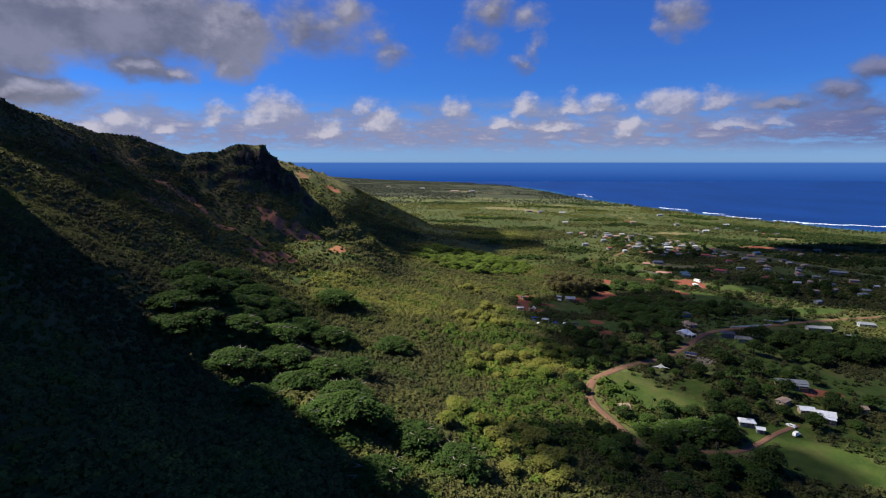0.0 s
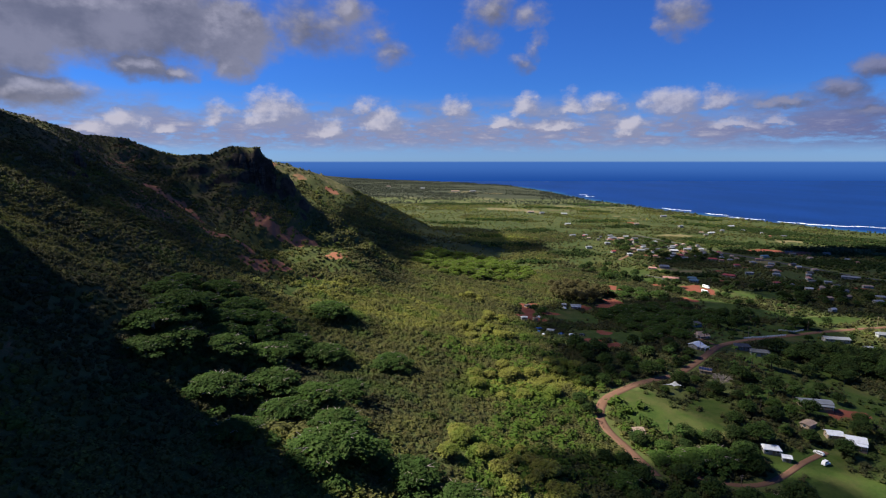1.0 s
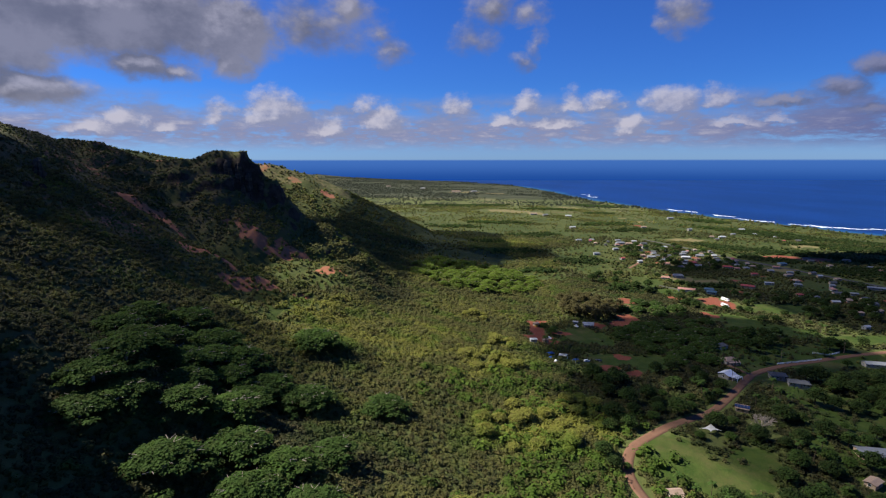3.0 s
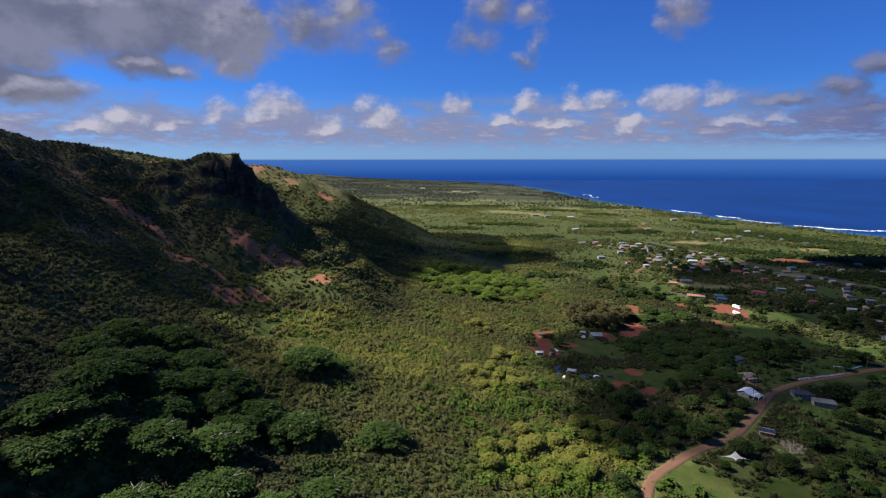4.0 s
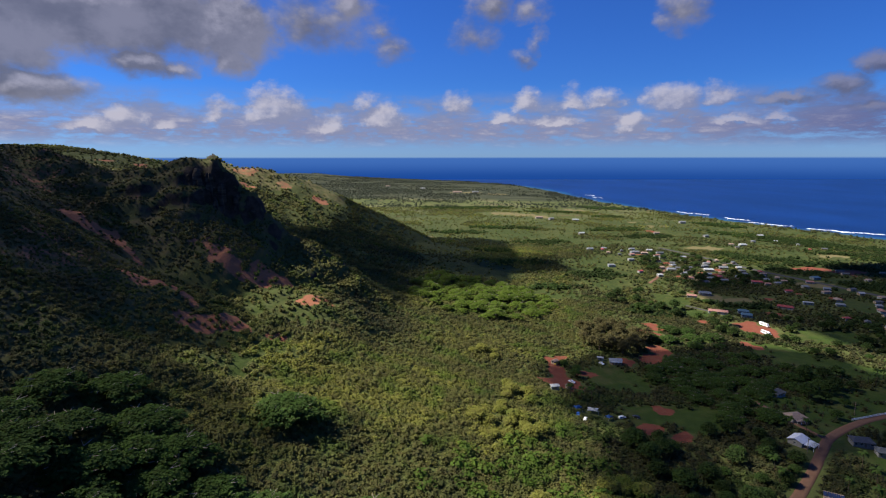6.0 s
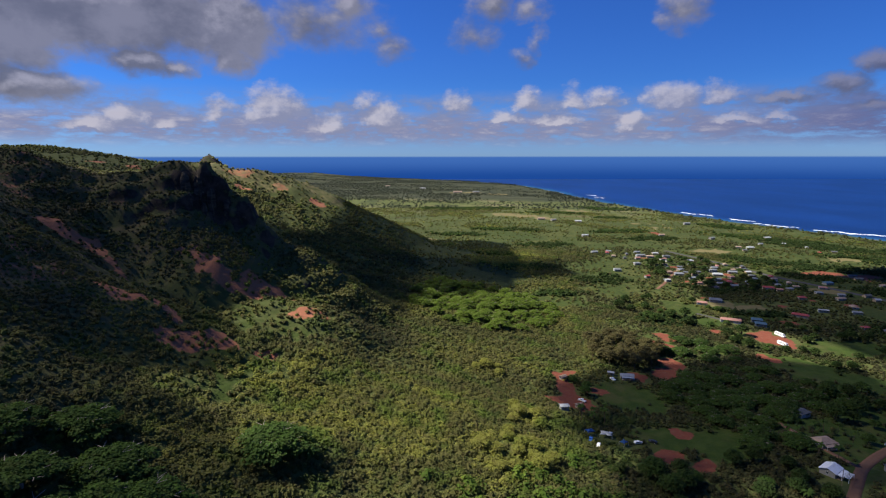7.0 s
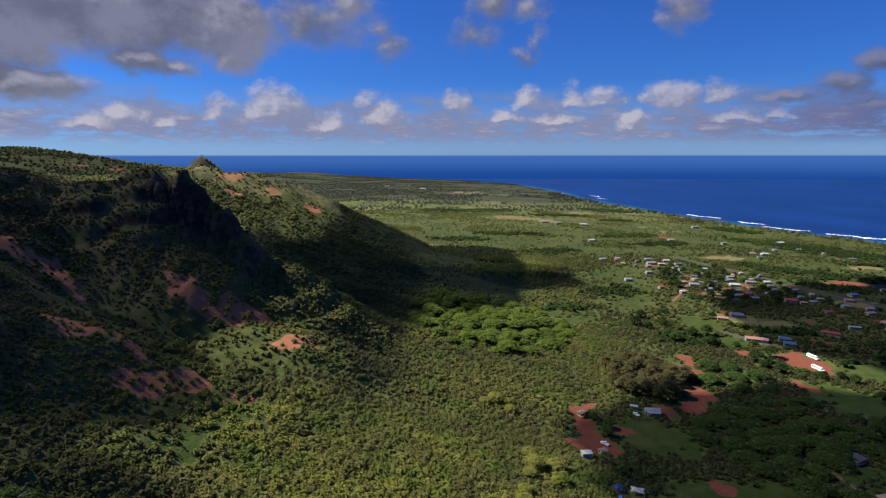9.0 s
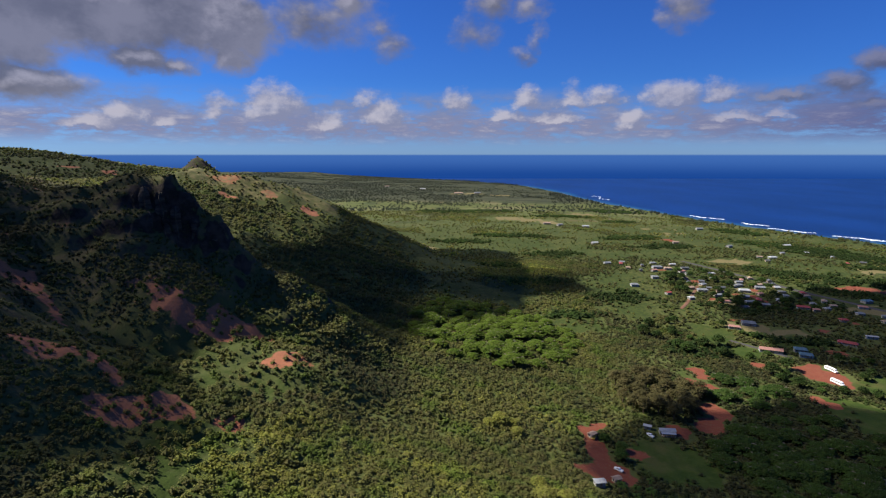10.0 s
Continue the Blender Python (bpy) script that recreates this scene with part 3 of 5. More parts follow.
# belts of darker trees on the plain
BELTS = [(486, 1712, 46, 26, 0), (432, 1290, 60, 24, 10), (721, 1549, 70, 34, -50), (357, 849, 55, 22, -10), (700, 1320, 110, 40, -40), (181, 1184, 60, 22, 15), (213, 889, 42, 18, 0), (777, 1173, 150, 46, -35), (106, 3416, 220, 60, 0), (226, 702, 30, 20, 20), (138, 806, 30, 15, 0), (524, 831, 90, 20, -20),
         (82, 1059, 40, 16, 20), (120, 959, 34, 14, 0), (333, 735, 40, 14, -25), (400, 1400, 70, 20, 10), (150, 1420, 80, 20, -5), (20, 1330, 60, 20, 10), (330, 1820, 90, 24, 0), (60, 1950, 160, 40, 5), (560, 2050, 80, 40, -20), (450, 660, 60, 20, -25), (560, 1010, 120, 28, -35), (640, 800, 110, 36, -30), (590, 700, 90, 26, -30), (780, 1000, 140, 48, -40), (520, 930, 60, 22, -40), (680, 900, 90, 24, -35)]

# denser woods on the far headland; the first patch stands in for a cloud's shadow
FAR_SHADE = [(-640, 3050, 420, 420, 0), (330, 2660, 260, 60, 8), (-150, 2480, 260, 40, 0), (-900, 3900, 500, 120, 0)]

# the ridge behind the rocky spur: dry, its straw tone partly painted-in sunlight
DRY_LIT_RIDGE = [(-300, 1020, 70, 50, 20), (-240, 1090, 90, 34, -35), (-150, 1150, 70, 26, -25), (-350, 1030, 50, 60, 0)]

# dry straw-coloured and tilled fields
STRAW = [(328, 765, 40, 18, -20), (343, 881, 14, 18, 0), (496, 843, 28, 18, 0), (395, 944, 14, 20, 0), (670, 1060, 30, 16, 0), (275, 1667, 42, 28, 0), (165, 1764, 60, 34, 0), (240, 1720, 60, 26, 0), (530, 1530, 13, 70, -8), (490, 1139, 42, 18, 0), (99, 2783, 90, 40, 0), (250, 2700, 80, 30, 0), (428, 1902, 70, 36, 0), (-60, 1190, 40, 22, 0)]

# roads: centre lines, and half widths
LANE = [(92, 236), (87, 261), (83, 276), (83.5, 294.6), (90.8, 312.5), (107.7, 324.9), (124.5, 338.1), (154.8, 358.2), (180.6, 384.2), (208.8, 415.1), (232.1, 432.5), (258.8, 449.6), (296.2, 466.8), (329.5, 479.7), (373.6, 492.1), (470, 515), (640, 560)]
DRIVE = [(108, 240), (117, 236), (126, 231), (140, 234), (154, 243), (166, 252), (184, 262)]
TRACK = [(208.8, 415.1), (203.2, 437), (201.5, 471.6)]
YARD_TRACK = [(303, 688), (288, 712), (272, 735)]
VILLAGE_LANE = [(272, 845), (290, 870), (318, 915), (345, 960)]
HIGHWAY = [(400, 1140), (432, 1062), (455, 987), (472, 933), (496, 882), (514, 835), (560, 720), (640, 590)]
ROADS = [(LANE, 2.4), (DRIVE, 1.8), (TRACK, 1.6), (YARD_TRACK, 2.4), (VILLAGE_LANE, 2.2), (HIGHWAY, 4.2)]

# buildings: x, y, turn, length, depth
LANE_HOUSES = [(190, 411, 35, 8.6, 7.0), (207, 440, 10, 9.4, 7.4), (223.3, 484.5, 25, 8.9, 6.8), (225, 411.5, -14, 10.0, 6.6), (232, 400.5, -22, 12.0, 6.4), (326.9, 453.6, -12, 18.5, 6.8), (381.2, 469.2, -18, 12.6, 6.8), (338.9, 432.8, -15, 6.7, 3.8), (210.2, 309.4, -12, 16.3, 6.1), (197, 275.5, -14, 6.8, 5.4), (203, 269, -24, 8.0, 6.2), (156, 260, -16, 7, 4.9), (159, 253, -20, 3.4, 3), (98, 276, 5, 5.2, 3.8), (172.2, 359.1, -30, 6.7, 4.6), (232.5, 283.4, -12, 6.7, 4.6), (131, 541, -6, 9.2, 3.6)]
CAMP_SHEDS = [(70, 476, 5, 5, 3.4), (81, 483, 20, 4, 3), (191, 286, 30, 7, 4.5), (81, 530, 35, 4.5, 3), (121, 547, -25, 4.2, 2.6)]
VILLAGE = [(293, 703, -22, 18.7, 7.0), (321, 704, -25, 10.1, 7.0), (317, 690, -25, 10.1, 7.0), (318, 785, -20, 13.3, 8.6), (296, 772, -24, 10.9, 5.5), (378, 722, -38, 15.6, 7.0), (416, 741, -20, 10.1, 3.1), (419, 849, -25, 13.3, 7.0), (427, 838, -20, 7.0, 4.7), (336, 928, -10, 12.5, 7.8), (325, 940, 15, 10.9, 6.2), (303, 888, 10, 7.0, 5.5), (394, 973, -20, 10.9, 6.2), (401, 960, 10, 8.6, 6.2), (393, 930, -15, 13.3, 7.8)]
TOWN = [(423, 947, -15, 12.0, 6.8), (332, 1074, 5, 15.0, 7.5), (346, 1066, -10, 11.2, 6.8), (375, 1071, 0, 11.2, 6.0), (518, 880, 10, 11.2, 7.5), (575, 1171, 0, 12.8, 8.2), (283, 910, 20, 6.8, 5.2), (253, 950, 0, 9.8, 6.8), (534, 715, -30, 19.5, 6.0), (395, 553, 15, 6.0, 4.5), (426, 603, -10, 8.2, 5.2), (470, 589, 5, 9.8, 5.2), (452, 610, 25, 8.2, 5.2), (500, 572, -15, 9.0, 6.0), (300, 1000, 5, 9.0, 6.8), (260, 1100, 10, 10.5, 6.8)]
HAMLET = [(345, 905, 10, 8, 6), (358, 925, -20, 9, 6), (370, 945, 5, 8, 6), (352, 962, 30, 9, 7), (378, 900, -15, 8, 6), (405, 915, 20, 8, 6), (412, 980, 0, 9, 6), (385, 1000, -10, 8, 6), (432, 965, 15, 8, 6), (440, 925, -25, 9, 6),
          (362, 1030, 10, 10, 7), (400, 1035, 0, 9, 6), (318, 1050, 20, 9, 6), (450, 890, 5, 8, 6), (380, 860, -10, 9, 6), (350, 850, 15, 8, 6), (470, 640, 10, 9, 6), (490, 610, -20, 9, 6), (520, 600, 5, 8, 6)]
scatter_rng = random.Random(77)
HOMES = []
for cx, cy, a, b, count in ((395, 925, 70, 85, 20), (330, 1075, 60, 40, 8), (470, 800, 60, 70, 10), (430, 690, 60, 50, 8), (520, 640, 70, 50, 8), (590, 880, 60, 60, 6), (620, 1180, 90, 80, 7)):
    tries = 0
    while count and tries < 400:
        tries += 1
        x, y = cx + scatter_rng.uniform(-a, a), cy + scatter_rng.uniform(-b, b)
        if all(math.hypot(x - h[0], y - h[1]) > 16 for h in LANE_HOUSES + VILLAGE + TOWN + HAMLET + HOMES):
            HOMES.append((round(x), round(y), scatter_rng.choice((-25, -15, -5, 10, 60, 75)), round(scatter_rng.uniform(6, 11), 1), round(scatter_rng.uniform(4.5, 6.5), 1)))
            count -= 1
UPLAND = [(262, 1640, 0, 18.2, 9.8), (290, 1610, 20, 14.0, 8.4), (350, 1585, -10, 16.8, 9.8), (60, 2790, 0, 42.0, 18.2), (150, 2800, 10, 30.8, 14.0), (-120, 3100, 0, 28.0, 15.4), (-330, 3300, 10, 25.2, 14.0), (640, 1590, 0, 15.4, 9.1), (700, 1330, 10, 14.0, 8.4), (470, 1330, -5, 11.2, 7.0), (560, 1290, 20, 10.5, 7.0), (300, 1320, 8, 12.6, 7.7)]


# open ground round tents, shelters and the leafless tree
CLEARINGS = [(138.6, 326.9, 8), (135.7, 317.4, 5), (78, 446, 5), (87, 443, 6), (94, 435, 5), (172.1, 341.3, 7), (169.4, 330.9, 6), (183.2, 400.6, 6), (103, 437, 4), (222, 396, 10), (231, 386, 10), (240, 392, 8), (214, 404, 7)]


def near_line(x, y, line):
    best = np.full(x.shape, 1e9)
    for a, b in zip(line, line[1:]):
        best = np.minimum(best, segment(x, y, (*a, 0), (*b, 0))[0])
    return best


def built_on(x, y):
    """True on roads and round the buildings."""
    hit = np.zeros(x.shape, dtype=bool)
    for line, half in ROADS:
        hit |= near_line(x, y, line) < half + (9.0 if line is HIGHWAY else 2.6)
    for cx, cy, reach in CLEARINGS:
        hit |= np.hypot(x - cx, y - cy) < reach
    for hx, hy, turn, long_, deep in LANE_HOUSES + CAMP_SHEDS + VILLAGE + TOWN + HAMLET + HOMES:
        hit |= np.hypot(x - hx, y - hy) < 0.5 * math.hypot(long_, deep) + 1.6
    return hit


def open_land(x, y):
    """0 under closed forest to 1 on open grass."""
    wide = smooth((rough(x, y, 80.0, 4, 71) - 0.02) * 3.5) * smooth((x - 120 - 0.02 * (y - 300)) / 120) * 0.9
    wide = np.maximum(wide, 0.8 * smooth((rough(x, y, 150.0, 3, 77) - 0.1) * 3) * smooth((y - 760) / 200) * smooth((x + 330) / 120))
    return np.maximum(np.maximum(ellipses(x, y, LAWN), 0.9 * ellipses(x, y, FIELDS)), wide)


xs = steps((-2600, -700, 50), (-700, -380, 12), (-380, -290, 3.5), (-290, -130, 1.75), (-130, 330, 4), (330, 800, 9), (800, 3200, 45))
ys = steps((-700, 60, 30), (60, 560, 4), (560, 640, 1.75), (640, 720, 3.5), (720, 1500, 9), (1500, 4900, 40))
gx, gy, gf = grid(xs, ys)
gz = height(gx, gy)
slope = steep(gx, gy)
shore = inland(gx, gy)
high = smooth((gz - 74) / 55)
rock = 0.75 * smooth((slope - 1.0 + 0.3 * rough(gx, gy, 20.0, 2, 57)) / 0.5)
rock = np.maximum(rock, 0.62 * smooth((60 - np.hypot(gx + 533, gy - 1395)) / 30))
soil = np.maximum(np.maximum(0.88 * ellipses(gx, gy, FLANK_SOIL, 0.9), 0.95 * ellipses(gx, gy, PLAIN_SOIL, 0.6)), 0.42 * high * smooth((rough(gx, gy, 45.0, 3, 55) + 0.1) * 2) * smooth((760 - gy) / 100))
ground = tagged(new("ground", mesh_of("ground", np.stack([gx, gy, gz], 1), gf, GROUND, (
    ("soil", soil), ("grass", np.maximum(open_land(gx, gy), np.maximum(0.4 * high, np.maximum(0.62 * smooth((gy - 640) / 240), np.maximum(0.9 * smooth((gy - 1700) / 300), 0.55 * ellipses(gx, gy, THIN_SCRUB, 0.9)))))), ("rock", rock), ("high", high * (0.35 + 0.6 * smooth((800 - gy) / 120))), ("meadow", smooth((gy - 640) / 240) * smooth((2150 - gy) / 300) * (1 - high)), ("upland", smooth((gz - 60) / 25)), ("straw", np.maximum(0.85 * ellipses(gx, gy, STRAW, 1.3), 0.52 * ellipses(gx, gy, DRY_LIT_RIDGE))), ("far", smooth((gy - 1350 + 120 * rough(gx, gy, 260.0, 2, 73)) / 600)), ("head", smooth((gy - 2250 + 160 * rough(gx, gy, 300.0, 2, 75)) / 250)), ("sand", 0.6 * (1 - smooth((shore - 4) / 14)))), True)),
    "green coastal plain rising to a steep red-soiled mountain flank", "ground", kind="structure")

wx, wy, wf = grid(steps((-3000, 300, 300), (300, 1600, 25), (1600, 4800, 200)), steps((-700, 900, 80), (900, 3600, 25), (3600, 4900, 100)))
wd = -inland(wx, wy)
sea = tagged(new("sea", mesh_of("sea", np.stack([wx, wy, 0 * wx], 1), wf, SEA, (("shallow", 0.75 * (1 - smooth((wd - 5) / 70))),), True)),
             "deep blue open sea, paler over the reef along the shore", "sea", kind="structure")


# ---- forest ----
def tufts(trees, count, size, seed, squash=0.66):
    """Crowns of leaf tufts. trees: x, y, base z, radius, height, tone. Returns vertices, quads, tones."""
    r = np.random.default_rng(seed)
    n = len(trees)
    x, y, z, rad, tall, tone = [np.repeat(c, count) for c in np.asarray(trees).T]
    up = r.uniform(-0.25, 1.0, n * count)
    turn = r.uniform(0, 2 * math.pi, n * count)
    flat = np.sqrt(np.clip(1 - up * up, 0, 1))
    way = np.stack([flat * np.cos(turn), flat * np.sin(turn), up], 1)
    lobes = 1 + 0.22 * np.sin(3 * turn + x) * flat + r.normal(0, 0.10, n * count)
    mid = np.stack([x, y, z + tall - rad * 0.62], 1) + way * (rad * lobes)[:, None] * np.array([1.0, 1.0, squash])
    normal = way + np.array([0.0, 0.0, 1.5]) + r.normal(0, 0.34, way.shape)
    normal /= np.linalg.norm(normal, axis=1)[:, None]
    side = np.cross(normal, r.normal(0, 1, way.shape))
    side /= np.linalg.norm(side, axis=1)[:, None] + 1e-6
    other = np.cross(normal, side)
    s = (rad * size * r.uniform(0.65, 1.3, n * count))[:, None]
    dip = normal * s * 0.35
    verts = np.stack([mid - side * s, mid - other * s * 0.8 + dip, mid + side * s * 1.1, mid + other * s * 0.8 + dip * 0.4], 1).reshape(-1, 3)
    faces = np.arange(n * count * 4).reshape(-1, 4)
    return verts, faces, np.repeat(np.clip(tone + r.normal(0, 0.07, n * count), 0, 1), 4)


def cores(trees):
    """A closed filler core for each crown, down to the ground, its tone darkened as inner shade."""
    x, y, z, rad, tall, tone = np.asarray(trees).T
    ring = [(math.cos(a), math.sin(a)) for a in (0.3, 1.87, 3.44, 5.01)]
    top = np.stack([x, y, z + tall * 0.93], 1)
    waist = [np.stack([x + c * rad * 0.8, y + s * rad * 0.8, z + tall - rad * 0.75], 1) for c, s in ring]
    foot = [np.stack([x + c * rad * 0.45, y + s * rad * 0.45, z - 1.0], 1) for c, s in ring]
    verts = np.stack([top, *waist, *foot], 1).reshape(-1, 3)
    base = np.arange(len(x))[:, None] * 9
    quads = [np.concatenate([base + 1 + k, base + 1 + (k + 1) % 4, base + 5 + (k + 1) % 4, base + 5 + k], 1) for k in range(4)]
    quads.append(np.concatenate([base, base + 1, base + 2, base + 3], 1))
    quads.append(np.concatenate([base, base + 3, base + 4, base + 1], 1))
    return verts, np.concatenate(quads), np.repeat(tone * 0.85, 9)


def scatter(x0, x1, y0, y1, step, seed):
    """A jittered grid of places."""
    r = np.random.default_rng(seed)
    x, y = np.meshgrid(np.arange(x0, x1, step), np.arange(y0, y1, step))
    x = x + r.uniform(-0.48, 0.48, x.shape) * step
    y = y + r.uniform(-0.48, 0.48, y.shape) * step
    return x.ravel(), y.ravel(), r


def keep_off(x, y):
    """True where no wild tree grows: open soil, lawns, roads, houses, cliffs, the sea."""
    bare = (ellipses(x, y, FLANK_SOIL, 0.9) > 0.45 + 0.65 * (lattice(np.floor(x * 9).astype(np.int64), np.floor(y * 9).astype(np.int64), 7) > 0.3)) | (ellipses(x, y, PLAIN_SOIL) > 0.2) | (ellipses(x, y, STRAW) > 0.4)
    return bare | built_on(x, y) | (inland(x, y) < 22) | (steep(x, y) > 1.25)


def forest(name, label, area, step, size, count, tuft, seed, clear=(), mat=LEAVES, within=None, low_shrubs=False, lift=0.0):
    x, y, r = scatter(*area, step, seed)
    ok = ~keep_off(x, y)
    if within:
        ok &= ellipses(x, y, within, 1.2) + 0.5 * rough(x, y, 45.0, 4, 67) > 0.55
    for a in clear:
        ok &= ~((x > a[0]) & (x < a[1]) & (y > a[2]) & (y < a[3]))
    z = height(x, y)
    open_here = open_land(x, y)
    if within:
        open_here = open_here * 0
    ok &= r.uniform(0, 1, len(x)) > open_here * 0.97
    ok &= r.uniform(0, 1, len(x)) > (0.0 if within else 0.72) * smooth((y - 640 + 60 * rough(x, y, 120.0, 2, 63)) / 240) * smooth((rough(x, y, 75.0, 3, 65) - 0.02) * 5) * smooth((2300 - y) / 300)
    upland = smooth((z - 82) / 40) * smooth((780 - y) / 120) * smooth((y - 350) / 70)
    clump = rough(x, y, 24.0, 4, 61)
    ok &= r.uniform(0, 1, len(x)) > upland * 0.48 * smooth(0.25 - 1.6 * clump)
    ok &= r.uniform(0, 1, len(x)) > np.maximum(0.72 * ellipses(x, y, DRY_LIT_RIDGE), 0.62 * ellipses(x, y, THIN_SCRUB, 0.9))
    ok &= (y < 1500) | (x > -0.36 * y - 100)
    ok &= (y < 2000) | (rough(x * 0.55, y, 150.0, 3, 69) + 0.3 * ellipses(x, y, FAR_SHADE) > r.uniform(-0.35, 0.2, len(x)))
    if low_shrubs:
        ok &= r.uniform(0, 1, len(x)) < upland * (0.6 + 0.4 * smooth(0.5 + 1.5 * rough(x, y, 11.0, 3, 97)))
    x, y, z, upland, clump = x[ok], y[ok], z[ok], upland[ok], clump[ok]
    kindness = rough(x, y, 55.0, 3, 91)
    rad = size * (0.75 + 0.45 * r.uniform(0, 1, len(x)) ** 2) * (1 + 0.25 * kindness) * (1 - (0.0 if low_shrubs else 1.0) * upland * (0.42 - 0.5 * np.clip(clump, -0.5, 0.7)) * r.uniform(0.6, 1.4, len(x)))
    coastal = 1 - smooth((inland(x, y) - 60) / 60)
    rad = rad * (1 + 0.35 * coastal)
    tall = rad * r.uniform(1.2, 1.5, len(x))
    # right plain toned down partly for lens falloff, far trees for haze and shade
    tone = np.clip(0.42 + 0.3 * ellipses(x, y, PALE) - 0.36 * ellipses(x, y, DARK_AND_SHADED) + 0.34 * kindness + 0.26 * rough(x, y, 15.0, 2, 93) + r.normal(0, 0.11, len(x))
                   - 0.3 * smooth((x - 110) / 90) * smooth((1500 - y) / 300) - 0.12 * smooth((y - 2000) / 500) - 0.18 * upland - 0.3 * coastal
                   + 0.03 * smooth((y - 640) / 240) * smooth((2000 - y) / 300), 0, 1)
    if within:
        tone = np.clip(tone * (0.6 if lift == 0 else 1.0) + lift, 0, 1)
    trees = np.stack([x, y, z - 0.3, rad, tall, tone], 1)
    v1, f1, t1 = tufts(trees, count, tuft, seed + 1)
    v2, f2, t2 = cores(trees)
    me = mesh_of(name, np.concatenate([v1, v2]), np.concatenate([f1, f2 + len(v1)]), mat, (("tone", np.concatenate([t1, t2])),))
    return tagged(new(name, me), label, "forest", kind="stuff")


NEAR, FOOT, MIDDLE = (-290, 250, 110, 500), (-360, 340, 90, 770), (-450, 560, 90, 1120)
forest("forest", "dense low green scrub forest over the valley floor", NEAR, 2.7, 1.8, 22, 0.27, 11)
forest("scrub_forest", "green scrub forest spreading up the mountain foot", FOOT, 3.2, 1.8, 10, 0.40, 12, (NEAR,))
forest("hillside_shrubs", "low dark green shrubs over the dry mountain flank", (-380, -110, 330, 680), 2.3, 1.0, 8, 0.45, 23, low_shrubs=True)
forest("broadleaf_thicket", "mosaic of bright and dark green broad-leaved crowns", (-20, 110, 150, 440), 5.6, 3.0, 34, 0.24, 25, (), LEAVES_BRIGHT, [(60, 300, 24, 62, 0), (46, 225, 34, 36, 0), (70, 385, 16, 36, 0), (18, 340, 18, 30, 0), (54, 512, 15, 20, 0)], lift=0.12)
forest("woods", "green woodland spreading over plain and mountain", MIDDLE, 4.6, 2.2, 7, 0.5, 15, (FOOT,))
forest("far_woods", "distant green woodland on the coastal plain", (-900, 1150, 300, 1950), 7.0, 2.2, 4, 0.75, 13, (MIDDLE,))
forest("distant_woods", "far belts of woodland near the coast, haze put into the leaf colour", (-1700, 800, 1950, 4800), 15, 3.0, 4, 0.85, 14, (), LEAVES_HAZE)
forest("tree_belts", "dark green belts of trees across the coastal plain", (-350, 1000, 640, 2200), 5.4, 3.0, 7, 0.5, 17, (), LEAVES_TREE, BELTS)
forest("back_woods", "green scrub woodland behind the valley's near edge", (-320, 320, -160, 110), 4.6, 2.7, 12, 0.36, 19)

# ---- building blocks ----
def part(name, bm, mat, parent=None, label=""):
    """One bmesh as one mesh object, under a thing or a part."""
    me = bpy.data.meshes.new(name)
    bm.to_mesh(me)
    bm.free()
    me.materials.append(mat)
    ob = new(name, me)
    if parent is not None:
        ob.parent = parent
    return tagged(ob, label)


def block(bm, x0, x1, y0, y1, z0, z1, turn=None):
    v = [bm.verts.new((x, y, z)) for z in (z0, z1) for x, y in ((x0, y0), (x1, y0), (x1, y1), (x0, y1))]
    for q in ((0, 3, 2, 1), (4, 5, 6, 7), (0, 1, 5, 4), (1, 2, 6, 5), (2, 3, 7, 6), (3, 0, 4, 7)):
        bm.faces.new([v[k] for k in q])
    return v


def limb(bm, a, b, r0, r1, sides=6):
    """A tapered length of wood from a to b."""
    a, b = Vector(a), Vector(b)
    m = (b - a).to_track_quat("Z", "Y").to_matrix()
    rings = []
    for p, r in ((a, r0), (b, r1)):
        rings.append([bm.verts.new(p + m @ Vector((r * math.cos(k * 6.2832 / sides), r * math.sin(k * 6.2832 / sides), 0))) for k in range(sides)])
    for k in range(sides):
        j = (k + 1) % sides
        bm.faces.new((rings[0][k], rings[0][j], rings[1][j], rings[1][k]))
    bm.faces.new(rings[1])
    return bm


def ground_at(x, y):
    return float(height(np.array([x]), np.array([y]))[0])


def lowest(x, y, turn, long_, deep):
    c, s = math.cos(radians(turn)), math.sin(radians(turn))
    zs = [ground_at(x + c * u - s * v, y + s * u + c * v) for u in (-long_ / 2, 0, long_ / 2) for v in (-deep / 2, 0, deep / 2)]
    return min(zs), max(zs)


